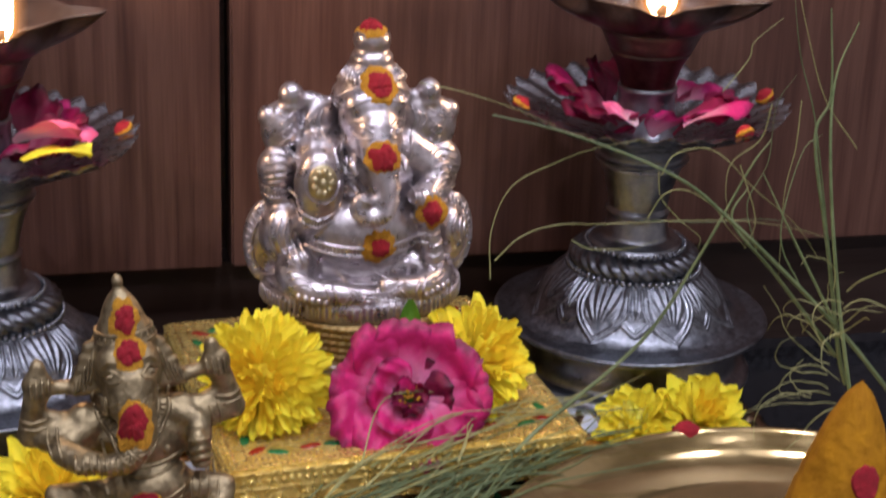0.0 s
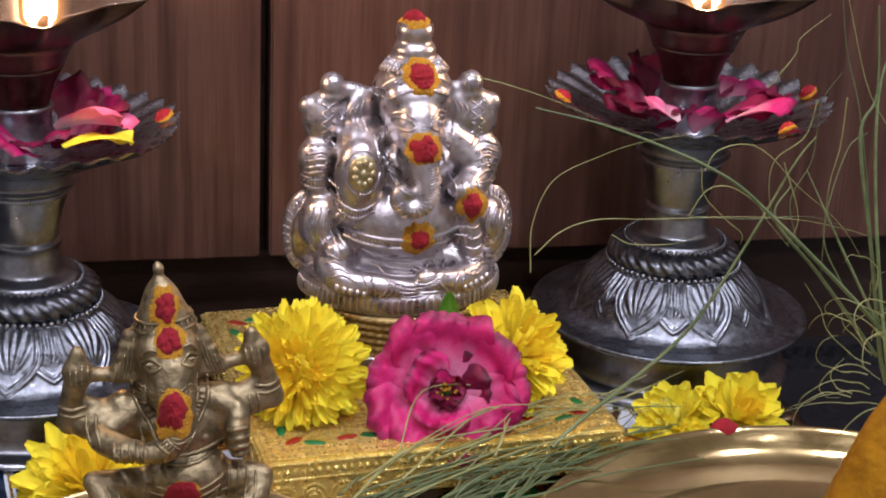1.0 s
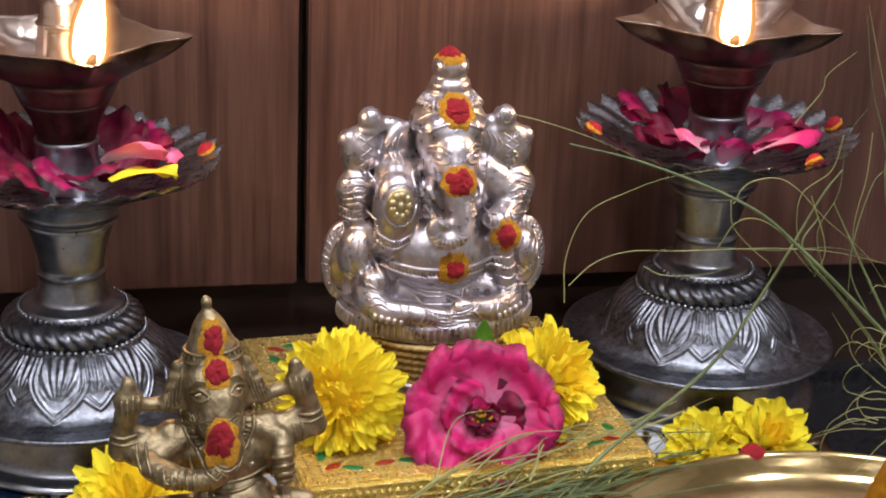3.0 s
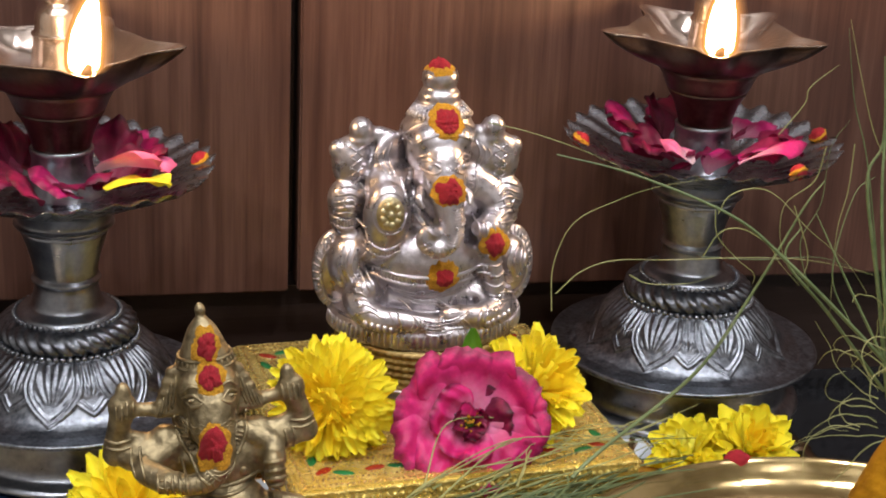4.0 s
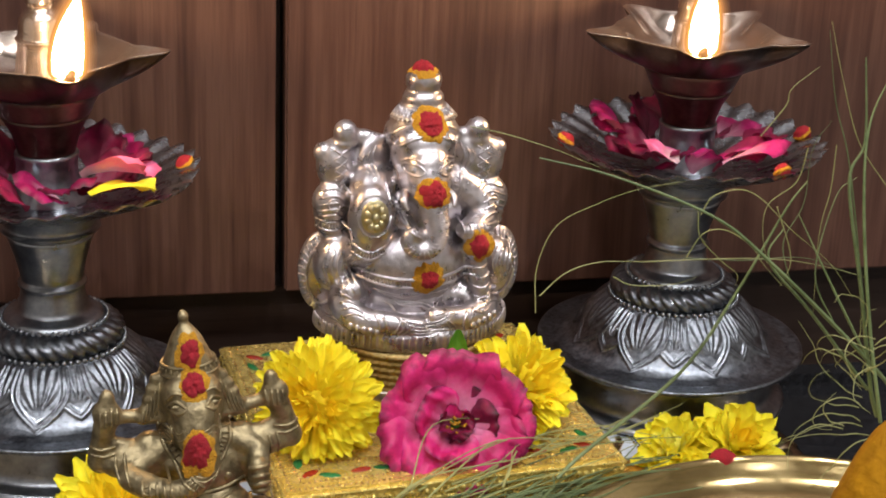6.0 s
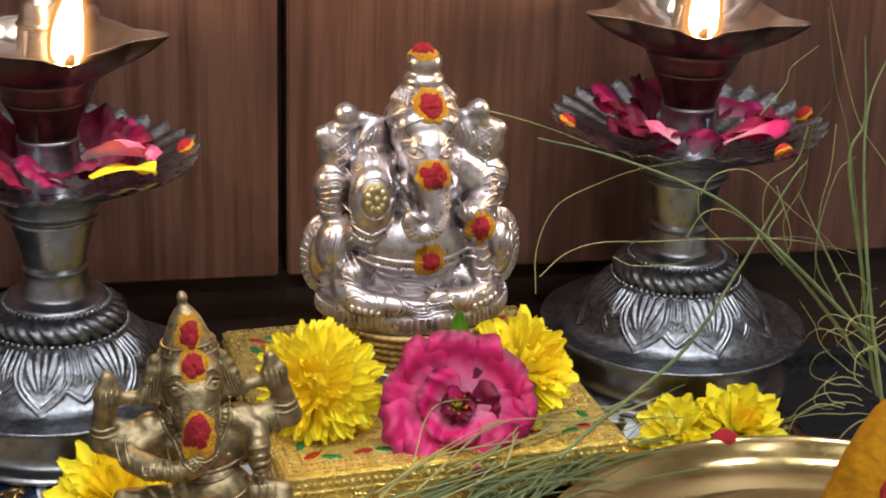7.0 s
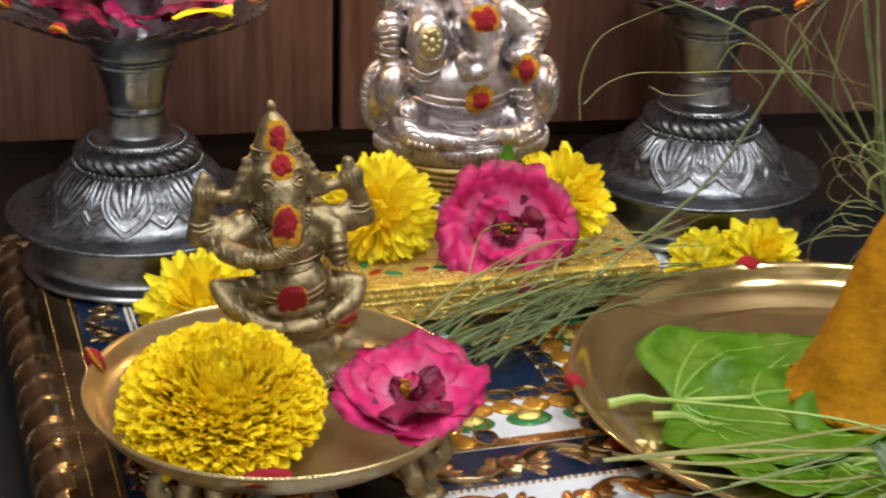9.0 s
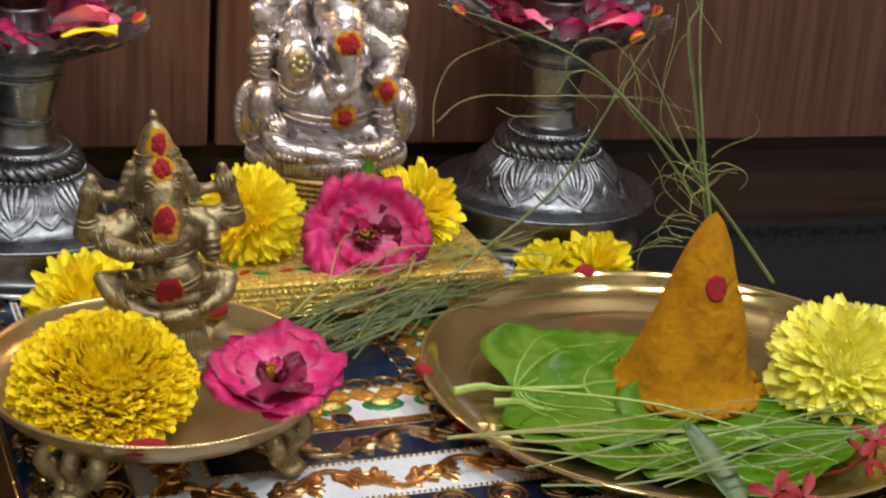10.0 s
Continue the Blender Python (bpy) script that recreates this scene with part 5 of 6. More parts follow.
def powder_dab(tree, near, ring, dot, label, squash=1.0, way=AHEAD):
    """A lumpy round smear of turmeric with a kumkum spot, laid on the surface it marks."""
    centre, nrm = on_skin(tree, near, way)
    ob = thing("powder_mark", centre, label, "powder mark", "red and yellow powder marks")
    side = nrm.cross(Vector((0, 0, 1))).normalized()
    up = side.cross(nrm) * squash
    side = -side
    seed = Vector(near) * 900
    for name, r0, thick, mat in (("turmeric_smear", ring, 0.0014, M_TURMERIC), ("kumkum_spot", dot, 0.0028, M_KUMKUM)):
        if r0 <= 0:
            continue
        bm = bmesh.new()
        rows_, segs, grid, flats, highs = 8, 44, [], [], []
        for i in range(rows_ + 1):
            flat, high = [], []
            for k in range(segs):
                a = 2 * math.pi * k / segs
                wob = 1 + 0.22 * noise.noise(seed + Vector((math.cos(a) * 1.6, math.sin(a) * 1.6, thick * 3000)))
                wob += 0.13 * noise.noise(seed + Vector((math.cos(a) * 5.5, math.sin(a) * 5.5, thick * 9000)))
                r = r0 * wob * i / rows_
                p = centre + side * (r * math.cos(a)) + up * (r * math.sin(a))
                hit = tree.ray_cast(p + nrm * 0.012, -nrm, 0.03)
                flat.append(p)
                high.append((hit[0] - p).dot(nrm) if hit[0] is not None else 0.0)
            flats.append(flat)
            highs.append(high)
        for turn in range(6):
            highs = [[max(highs[i][k] if turn < 3 else -1.0, (highs[i][k] + highs[i][k - 1] + highs[i][(k + 1) % segs] + highs[max(i - 1, 0)][k] + highs[min(i + 1, rows_)][k]) / 5) for k in range(segs)] for i in range(rows_ + 1)]
        for i in range(rows_ + 1):
            line = []
            for k in range(segs):
                q = flats[i][k] + nrm * highs[i][k]
                lump = thick * (1 - (i / rows_) ** 3) * (0.85 + 0.35 * noise.noise(q * 700) + 0.10 * noise.noise(q * 1900)) + (0.0007 if mat is M_KUMKUM else 0.0001) + (-0.0006 if i == rows_ else 0)
                line.append(bm.verts.new(q + nrm * lump - centre))
                if i == 0:
                    break
            grid.append(line)
        for k in range(segs):
            bm.faces.new((grid[0][0], grid[1][k], grid[1][(k + 1) % segs]))
        for p, q in zip(grid[1:], grid[2:]):
            for k in range(segs):
                bm.faces.new((p[k], q[k], q[(k + 1) % segs], p[(k + 1) % segs]))
        part(name, bm, mat, ob)
    return ob


SILVER_MARK = "red kumkum spot ringed with orange turmeric on the silver statue"
for near, ring, dot, sq in (((0.0038, -0.0179, 0.1530), 0.0078, 0.0055, 1.0), ((0.0043, -0.0286, 0.1246), 0.0076, 0.0058, 1.0), ((0.0254, -0.0300, 0.1008), 0.0064, 0.0046, 1.15),
                            ((0.0016, -0.0374, 0.0885), 0.0080, 0.0046, 1.0), ((-0.0015, -0.0225, 0.1825), 0.0072, 0.0052, 0.9)):
    powder_dab(SILVER_TREE, near, ring, dot, SILVER_MARK, sq)
BRASS_MARK = "red kumkum spot edged with turmeric on the small brass statue"
for near, ring, dot, sq in (((-0.1127, -0.1967, 0.1187), 0.0056, 0.0042, 1.2), ((-0.1110, -0.2008, 0.0959), 0.0064, 0.0047, 1.2), ((-0.1107, -0.2090, 0.0687), 0.0064, 0.0060, 0.5), ((-0.1130, -0.1880, 0.1270), 0.0052, 0.0036, 1.5)):
    powder_dab(BRASS_TREE, near, ring, dot, BRASS_MARK, sq)


def lump_mark(place, r, label, turmeric=0.0, tilt=(0, 0, 0), sx=1.0):
    """A pinch of kumkum pressed on a rim."""
    ob = thing("powder_mark", place, label, "powder mark", "red powder marks on the rims", tilt)
    seed = Vector(place) * 700
    for name, rr, h, mat in (("turmeric_smear", turmeric, 0.0020, M_TURMERIC), ("kumkum_spot", r, 0.0036, M_KUMKUM)):
        if rr <= 0:
            continue
        bm = bmesh.new()
        vs = bmesh.ops.create_icosphere(bm, subdivisions=3, radius=1)["verts"]
        for v in vs:
            k = 1 + 0.16 * noise.noise(v.co * 1.9 + seed) + 0.12 * noise.noise(v.co * 5 + seed)
            v.co = Vector((v.co.x * rr * sx, v.co.y * rr, v.co.z * h)) * k
        part(name, bm, mat, ob)
    return ob


RIM_MARK = "pinch of red kumkum pressed on the plate rim"
lump_mark((-0.1885, -0.1880, 0.0350), 0.0052, RIM_MARK, 0.0055, (0, 62, 20), 1.2)
lump_mark((-0.0830, -0.1540, 0.0350), 0.0064, RIM_MARK, 0.0070, (62, 0, 30), 1.3)
lump_mark((-0.1290, -0.2865, 0.0320), 0.0042, RIM_MARK, 0.0, (-50, 0, 0), 2.4)
lump_mark((0.1290, -0.0875, 0.0165), 0.0050, RIM_MARK, 0.0, (40, 0, 0), 1.25)
lump_mark((0.0105, -0.1985, 0.0165), 0.0050, RIM_MARK, 0.0, (0, 40, 0), 1.0)
DISH_MARK = "red kumkum with a trace of turmeric on the lamp dish rim"
for (x, y, z), angs in ((LAMP_L, (2, -125, 178)), (LAMP_R, (178, -62, 2))):
    for a in angs:
        c, s = math.cos(radians(a)), math.sin(radians(a))
        lump_mark((x + 0.0600 * c, y + 0.0600 * s, z + 0.1335), 0.0038, DISH_MARK, 0.0042, (0, -35, a), 1.1)

# ---- flowers ----


def petal(bm, a, r0, z0, length, width, phi0, phi1, cup, ruffle=0.0, nu=6, nv=7, seed=0.0, tip=0.25, waist=0.5):
    """A curved petal that leaves the flower's axis at angle phi0 and ends at phi1 (0 is up, 90 outwards)."""
    d = length / nv
    r, z = r0, z0
    ca, sa = math.cos(a), math.sin(a)
    grid = []
    for i in range(nv + 1):
        v = i / nv
        phi = radians(phi0 + (phi1 - phi0) * v)
        if i:
            r += d * math.sin(phi)
            z += d * math.cos(phi)
        w = width * (waist + (1 - waist) * math.sin(min(1.0, v * 1.25) * math.pi / 2)) * (1 - (1 - tip) * max(0.0, (v - 0.6) / 0.4) ** 2.2)
        nr, nz = -math.cos(phi), math.sin(phi)
        line = []
        for j in range(nu + 1):
            u = -1 + 2 * j / nu
            lift = cup * width * u * u * (0.4 + 0.6 * v)
            if ruffle:
                lift += ruffle * (v ** 2) * noise.noise(Vector((u * 2.3 + seed, v * 2.1, seed * 1.7))) + 0.5 * ruffle * v ** 3 * noise.noise(Vector((u * 6 + seed, v * 4, seed)))
            rr, zz = r + nr * lift, z + nz * lift
            side = w * u
            line.append(bm.verts.new((rr * ca - side * sa, rr * sa + side * ca, zz)))
        grid.append(line)
    for p, q in zip(grid, grid[1:]):
        for j in range(nu):
            bm.faces.new((p[j], p[j + 1], q[j + 1], q[j]))


def flower(name, place, facing, label, category, group="", spin=0.0):
    ob = thing(name, place, label, category, group)
    ob.matrix_world = Matrix.Translation(place) @ Vector(facing).to_track_quat("Z", "Y").to_matrix().to_4x4() @ pose(0, 0, 0, 0, 0, spin)
    return ob


def chrysanthemum(place, facing, radius, petals, mat, label, fullness=112, wide=0.0026, heart=M_MARIGOLD, seed=1, spin=0, core=0.45, squash=1.0, ragged=1.0, bend=(-0.10, 0.02), cup=0.6):
    """Strap petals set in a spiral over a rounded core, from the heart down to the rim."""
    rnd = random.Random(seed)
    ob = flower("chrysanthemum", place, facing, label, "flower", "yellow chrysanthemums", spin)
    outer, inner = bmesh.new(), bmesh.new()
    for k in range(petals):
        t = (k + 0.5) / petals
        a = k * 2.39996 + rnd.uniform(-0.3, 0.3)
        th = fullness * math.sqrt(t) + rnd.uniform(-7, 7)
        c = core * radius
        r0, z0 = c * math.sin(radians(th)), c * math.cos(radians(th)) * squash
        length = radius * (1 - core) * (0.84 + 0.26 * t) * rnd.uniform(0.8, 1.14)
        bm = inner if t < 0.16 else outer
        petal(bm, a, r0, z0, length, wide * (0.7 + 0.4 * t) * rnd.uniform(0.85, 1.2), th * (1 + bend[0]) + ragged * rnd.uniform(-16, 16), th * (1 + bend[1]) + ragged * rnd.uniform(-20, 14), cup, 0.0020, 4, 7, k * 0.37, 0.30, 0.55)
    part("outer_petals", outer, mat, ob, "", 180)["kind"] = "stuff"
    part("heart_petals", inner, heart, ob, "", 180)["kind"] = "stuff"
    bm = bmesh.new()
    blob(bm, (0, 0, -radius * 0.08), (radius * core * 0.96, radius * core * 0.96, radius * core * squash * 0.96))
    part("receptacle", bm, heart, ob)
    return ob


def rose_petal(bm, a, r0, z0, length, width, phi0, phi1, curl, cup, ruffle, seed, nu=22, nv=20):
    """A broad rose petal: narrow claw, round frilled margin that rolls back, shallow radial pleats."""
    along = bm.verts.layers.float.get("along") or bm.verts.layers.float.new("along")
    ca, sa = math.cos(a), math.sin(a)
    grid = []
    for i in range(nv + 1):
        v = i / nv
        line = []
        for j in range(nu + 1):
            u = -1 + 2 * j / nu
            reach = length * (1 - 0.30 * abs(u) ** 2.6 + 0.05 * noise.noise(Vector((u * 2.2, seed, 1.0))) + 0.022 * noise.noise(Vector((u * 8, seed, 2.0))))
            # walk along the bent midline up to this row
            r, z, n = r0, z0, 10
            for k in range(n):
                w = v * (k + 0.5) / n
                phi = radians(phi0 + (phi1 - phi0) * w + curl * max(0.0, w - 0.72) ** 2 / 0.078)
                r += reach * v / n * math.sin(phi)
                z += reach * v / n * math.cos(phi)
            phi = radians(phi0 + (phi1 - phi0) * v + curl * max(0.0, v - 0.72) ** 2 / 0.078)
            wide = width * (0.16 + 0.84 * math.sin(min(1.0, v / 0.72) * math.pi / 2) ** 1.25)
            lift = cup * width * u * u * (0.25 + 0.75 * v) * (1 - 0.5 * v)
            lift += ruffle * (0.15 + 0.85 * v ** 2) * noise.noise(Vector((u * 1.5 + seed, v * 1.6, seed * 1.7)))
            lift += 0.42 * ruffle * v ** 3 * noise.noise(Vector((u * 5.2 + seed, v * 2.5, seed)))
            lift += 0.035 * ruffle * math.sin(u * 17 + seed) * v * (1 - v) * 4
            rr, zz, side = r - math.cos(phi) * lift, z + math.sin(phi) * lift, wide * u
            vert = bm.verts.new((rr * ca - side * sa, rr * sa + side * ca, zz))
            vert[along] = max(v, abs(u) ** 6 * 0.95 * min(1.0, v * 2))
            line.append(vert)
        grid.append(line)
    for p, q in zip(grid, grid[1:]):
        for j in range(nu):
            bm.faces.new((p[j], p[j + 1], q[j + 1], q[j]))


# count, length, width, angle at the claw, angle at the margin, roll of the margin, cup
BLOWN = ((5, 1.58, 0.96, 60, 72, 58, 0.22), (4, 1.40, 0.92, 58, 66, 52, 0.26), (3, 1.00, 0.58, 48, 58, 46, 0.36), (3, 0.55, 0.26, 26, 40, 30, 0.45))
OPENED = ((5, 1.46, 1.04, 70, 84, 20, 0.10), (5, 1.26, 0.94, 60, 73, 24, 0.16), (3, 0.92, 0.60, 48, 60, 36, 0.28), (4, 0.50, 0.26, 30, 42, 30, 0.4))


def rose(place, facing, radius, label, seed, spin=0, dark=0.0, whorls=BLOWN, wilted=None):
    """A blown rose: a few broad frilled petals in whorls round a loose dark heart; petals round the angle wilted have dried dark."""
    rnd = random.Random(seed)
    ob = flower("rose", place, facing, label, "flower", "pink roses", spin)
    for ring, (n, length, width, p0, p1, curl, cup) in enumerate(whorls):
        for i in range(n):
            a = 2 * math.pi * (i + 0.5 * (ring % 2)) / n + rnd.uniform(-0.28, 0.28)
            bm = bmesh.new()
            rose_petal(bm, a, radius * 0.05, 0.0, radius * length * rnd.uniform(0.88, 1.06), radius * width * rnd.uniform(0.9, 1.12), p0 + rnd.uniform(-7, 7), p1 + rnd.uniform(-12, 10), curl + rnd.uniform(-25, 25), cup,
                       radius * (0.36 if ring < 3 else 0.42), rnd.uniform(0, 50))
            near = wilted is not None and ring > 0 and abs((math.degrees(a) - wilted + 180) % 360 - 180) < 52
            part("petal", bm, M_CRIMSON if near or rnd.random() < (dark if ring < 2 else 0.30) else M_PINK, ob, "wilted dark petal" if near else "", 180)
    bm = bmesh.new()
    for i in range(16):
        a = rnd.uniform(0, 2 * math.pi)
        r = radius * 0.15 * rnd.random()
        tube(bm, [(r * math.cos(a), r * math.sin(a), radius * 0.10), (1.6 * r * math.cos(a), 1.6 * r * math.sin(a), radius * rnd.uniform(0.24, 0.36))], [0.0004, 0.0003], 5)
        blob(bm, (1.6 * r * math.cos(a), 1.6 * r * math.sin(a), radius * 0.36), (0.0007, 0.0007, 0.0007), (0, 0, 0), 6, 4)
    part("stamens", bm, M_TURMERIC, ob, "tuft of dull yellow stamens")
    bm = bmesh.new()
    blob(bm, (0, 0, -radius * 0.02), (radius * 0.2, radius * 0.2, radius * 0.16))
    part("calyx", bm, M_LEAF, ob, "green calyx")
    for i in range(5):
        bm = bmesh.new()
        petal(bm, 1.2 + i * 1.2566, radius * 0.12, -radius * 0.05, radius * (1.75 if i == 0 and whorls is BLOWN else 0.9), radius * 0.24, 84, 78, 0.3, radius * 0.1, 6, 9, i * 2.1, 0.2, 0.5)
        part("sepal", bm, M_LEAF, ob, "green sepal", 180)
    return ob


# on the gold box
chrysanthemum((-0.0540, -0.0710, BZ + 0.0185), (-0.42, -0.86, 0.25), 0.0280, 360, M_YELLOW, "bright yellow chrysanthemum leaning on the gold box", 122, 0.0027, M_MARIGOLD, 3, 0, 0.42, 1.0, 0.9, (-0.12, 0.06), 0.4)
rose((0.0050, -0.0850, BZ + 0.0122), (-0.14, -0.86, 0.48), 0.0222, "large magenta rose with browning edges on the gold box", 8, 20, 0.10)
chrysanthemum((0.0365, -0.0680, BZ + 0.0195), (0.58, -0.62, 0.53), 0.0265, 84, M_YELLOW, "yellow daisy-like chrysanthemum tucked behind the rose", 88, 0.0046, M_MARIGOLD, 7, 0, 0.24, 1.0, 0.9, (-0.05, 0.05), 0.4)
# on the low table
chrysanthemum((0.1440, -0.0620, 0.0070), (0.10, -0.60, 0.80), 0.0235, 70, M_YELLOW, "yellow chrysanthemum lying between lamp and tray", 80, 0.0044, M_MARIGOLD, 11, 0, 0.2, 1.0, 1.2, (-0.05, 0.05), 0.4)
chrysanthemum((0.1170, -0.0600, 0.0060), (-0.40, -0.45, 0.80), 0.0185, 70, M_YELLOW, "smaller yellow chrysanthemum crushed beside the larger one", 85, 0.0040, M_PALEYELLOW, 12, 0, 0.2, 1.0, 1.3)
chrysanthemum((-0.1400, -0.0950, 0.0090), (-0.12, -0.45, 0.88), 0.0310, 110, M_YELLOW, "yellow chrysanthemum behind the small brass plate", 88, 0.0042, M_MARIGOLD, 13, 0, 0.25, 1.0, 1.0, (-0.04, 0.02), 0.45)
# in the small plate
chrysanthemum((-0.1412, -0.2380, 0.0352), (-0.04, -0.26, 0.96), 0.0390, 1500, M_MARIGOLD, "full deep yellow chrysanthemum head resting in the small brass plate", 88, 0.0033, M_MARIGOLD, 17, 0, 0.68, 0.66, 1.3, (-0.20, 0.12), 0.3)
rose((-0.0690, -0.2425, 0.0368), (-0.08, -0.20, 0.97), 0.0200, "open magenta rose with wilted dark edge in the small brass plate", 23, 40, 0.06, OPENED, 262)
# in the tray
chrysanthemum((0.2030, -0.2440, 0.0285), (-0.25, -0.70, 0.66), 0.0355, 420, M_PALEYELLOW, "large lemon yellow chrysanthemum in the brass tray", 116, 0.0036, M_PALEYELLOW, 29, 0, 0.44, 1.0, 0.9, (-0.16, 0.10), 0.35)


# ---- loose rose petals in the lamp dishes ----
def loose_petal(place, turn, length, width, mat, label, seed, cup=0.35):
    ob = thing("loose_petal", place, label, "petal", "loose petals in the lamp dishes", turn)
    bm = bmesh.new()
    if mat is M_YELLOW:
        petal(bm, 0.0, -length / 2, 0.0, length, width, 72, 112, cup, 0.0055, 14, 14, seed, 0.80, 0.42)
    else:
        rose_petal(bm, 0.0, -length / 2, 0.0, length, width, 66, 96, 46, 0.45, 0.0070, seed, 14, 14)
    part("blade", bm, mat, ob, "", 180)
    return ob


def dish_petals(centre, seed, extra):
    rnd = random.Random(seed)
    x, y, z = centre
    for k in range(15):
        a = radians(24 * k + rnd.uniform(-9, 9))
        r = rnd.uniform(0.027, 0.042)
        mat = (M_CRIMSON, M_MAGENTA, M_CRIMSON, M_CRIMSON, M_CRIMSON)[k % 5]
        loose_petal((x + r * math.cos(a), y + r * math.sin(a), z + 0.1225 + (r - 0.02) * 0.42 + rnd.uniform(0.001, 0.004)), (rnd.uniform(-28, 28), -22 + rnd.uniform(-18, 14), math.degrees(a) + rnd.uniform(-50, 50)),
                    rnd.uniform(0.017, 0.024), rnd.uniform(0.0095, 0.013), mat, "wilted crimson rose petal lying in the lamp dish" if mat is M_CRIMSON else "fresh magenta rose petal lying in the lamp dish", rnd.uniform(0, 90))
    for dx, dy, dz, turn, mat, label, ln, wd in extra:
        loose_petal((x + dx, y + dy, z + dz), turn, ln, wd, mat, label, dx * 900, 0.08 if mat is M_YELLOW else 0.35)


dish_petals(LAMP_L, 41, ((0.030, -0.030, 0.1375, (-20, -5, -30), M_PINKPALE, "pale pink rose petal over the dish edge", 0.034, 0.015), (0.0310, -0.0400, 0.1375, (-6, -6, 16), M_YELLOW, "yellow petal on the lamp dish rim", 0.028, 0.0080),
                         (0.024, 0.014, 0.1370, (30, -60, 40), M_CRIMSON, "wilted crimson rose petal standing in the lamp dish", 0.022, 0.011), (-0.026, 0.016, 0.1370, (20, -60, 130), M_CRIMSON, "wilted crimson rose petal standing in the lamp dish", 0.026, 0.012)))
dish_petals(LAMP_R, 43, ((-0.036, 0.018, 0.1345, (20, -35, 150), M_MAGENTA, "fresh magenta rose petal lying in the lamp dish", 0.028, 0.011), (-0.016, 0.026, 0.1370, (25, -50, 100), M_CRIMSON, "wilted crimson rose petal standing in the lamp dish", 0.026, 0.010),
                         (0.022, -0.036, 0.1340, (-14, -4, 8), M_MAGENTA, "fresh magenta rose petal lying in the lamp dish", 0.034, 0.009), (-0.022, -0.030, 0.1350, (-10, -20, 140), M_PINKPALE, "pale pink rose petal over the dish edge", 0.016, 0.006)))


# ---- turmeric cone ----
def turmeric_cone():
    ob = thing("turmeric_cone", (0.1360, -0.2190, 0.0125), "tall hand-shaped cone of orange turmeric paste on betel leaves", "cone")
    bm = bmesh.new()
    rows_, segs, grid = 60, 72, []
    for i in range(rows_ + 1):
        v = i / rows_
        ring = []
        for k in range(segs):
            a = 2 * math.pi * k / segs
            c, s = math.cos(a), math.sin(a)
            r = 0.0292 * (1 - v) ** 0.74 + 0.0026 * (1 - v) ** 0.3 + 0.0046 * math.exp(-(v / 0.06) ** 1.5)
            if v > 0.93:
                r *= math.sqrt(max(0.0, 1 - ((v - 0.93) / 0.07) ** 2))
            q = Vector((c * 1.3, s * 1.3, v * 3.2))
            r *= 1 + 0.09 * noise.noise(q) + 0.035 * noise.noise(q * 3.3) + 0.018 * noise.noise(q * 11)
            crack = noise.noise(Vector((c * 2.2, s * 2.2, v * 16 + 3)))
            r -= 0.0011 * max(0.0, 1 - abs(crack) / 0.07) * (0.4 < v + 0.2 * c)
            ring.append(bm.verts.new((r * c + 0.0040 * v ** 1.1, r * s + 0.002 * v, 0.0885 * v)))
        grid.append(ring)
    for p, q in zip(grid, grid[1:]):
        for k in range(segs):
            bm.faces.new((p[k], p[(k + 1) % segs], q[(k + 1) % segs], q[k]))
    bm.faces.new(grid[0][::-1])
    bm.normal_update()
    tree = BVHTree.FromBMesh(bm)
    part("cone_body", bm, M_CONE, ob, "", 180)
    rnd = random.Random(5)
    for k in range(22):
        a = rnd.uniform(0, 2 * math.pi)
        bm = bmesh.new()
        r = rnd.uniform(0.0015, 0.0042)
        blob(bm, (0.0335 * math.cos(a), 0.0335 * math.sin(a), 0.0012 + r * 0.3), (r * 1.2, r, r * 0.8), (rnd.uniform(0, 90), 0, rnd.uniform(0, 90)), 10, 7)
        for v in bm.verts:
            v.co *= 1 + 0.05 * noise.noise(v.co * 500)
        part("crumb", bm, M_CONE, ob)
    return tree


CONE_TREE = turmeric_cone()


def cone_spot():
    ob = thing("powder_mark", (0.1360, -0.2190, 0.0125), "round maroon kumkum spot on the turmeric cone", "powder mark")
    near = Vector((0.0030, -0.010, 0.0548))
    way = Vector((0.25, 0.90, -0.36)).normalized()
    hit = CONE_TREE.ray_cast(near - way * 0.08, way)
    centre, nrm = hit[0], hit[1]
    side = Vector((0, 0, 1)).cross(nrm).normalized()
    up = nrm.cross(side)
    bm = bmesh.new()
    mid = bm.verts.new(centre + nrm * 0.0014)
    rings = []
    for i in (0.55, 0.85, 1.0):
        ring = []
        for k in range(28):
            a = 2 * math.pi * k / 28
            r = 0.0066 * i * (1 + 0.16 * noise.noise(Vector((math.cos(a) * 2, math.sin(a) * 2, 4))))
            p = centre + side * r * math.cos(a) * 0.85 + up * r * math.sin(a)
            h = CONE_TREE.ray_cast(p + nrm * 0.01, -nrm, 0.03)
            q = h[0] if h[0] is not None else p
            ring.append(bm.verts.new(q + nrm * (0.0013 if i < 0.9 else -0.0003)))
        rings.append(ring)
    for k in range(28):
        bm.faces.new((mid, rings[0][k], rings[0][(k + 1) % 28]))
        for p, q in zip(rings, rings[1:]):
            bm.faces.new((p[k], q[k], q[(k + 1) % 28], p[(k + 1) % 28]))
    part("kumkum_spot", bm, M_KUMKUM, ob)


cone_spot()


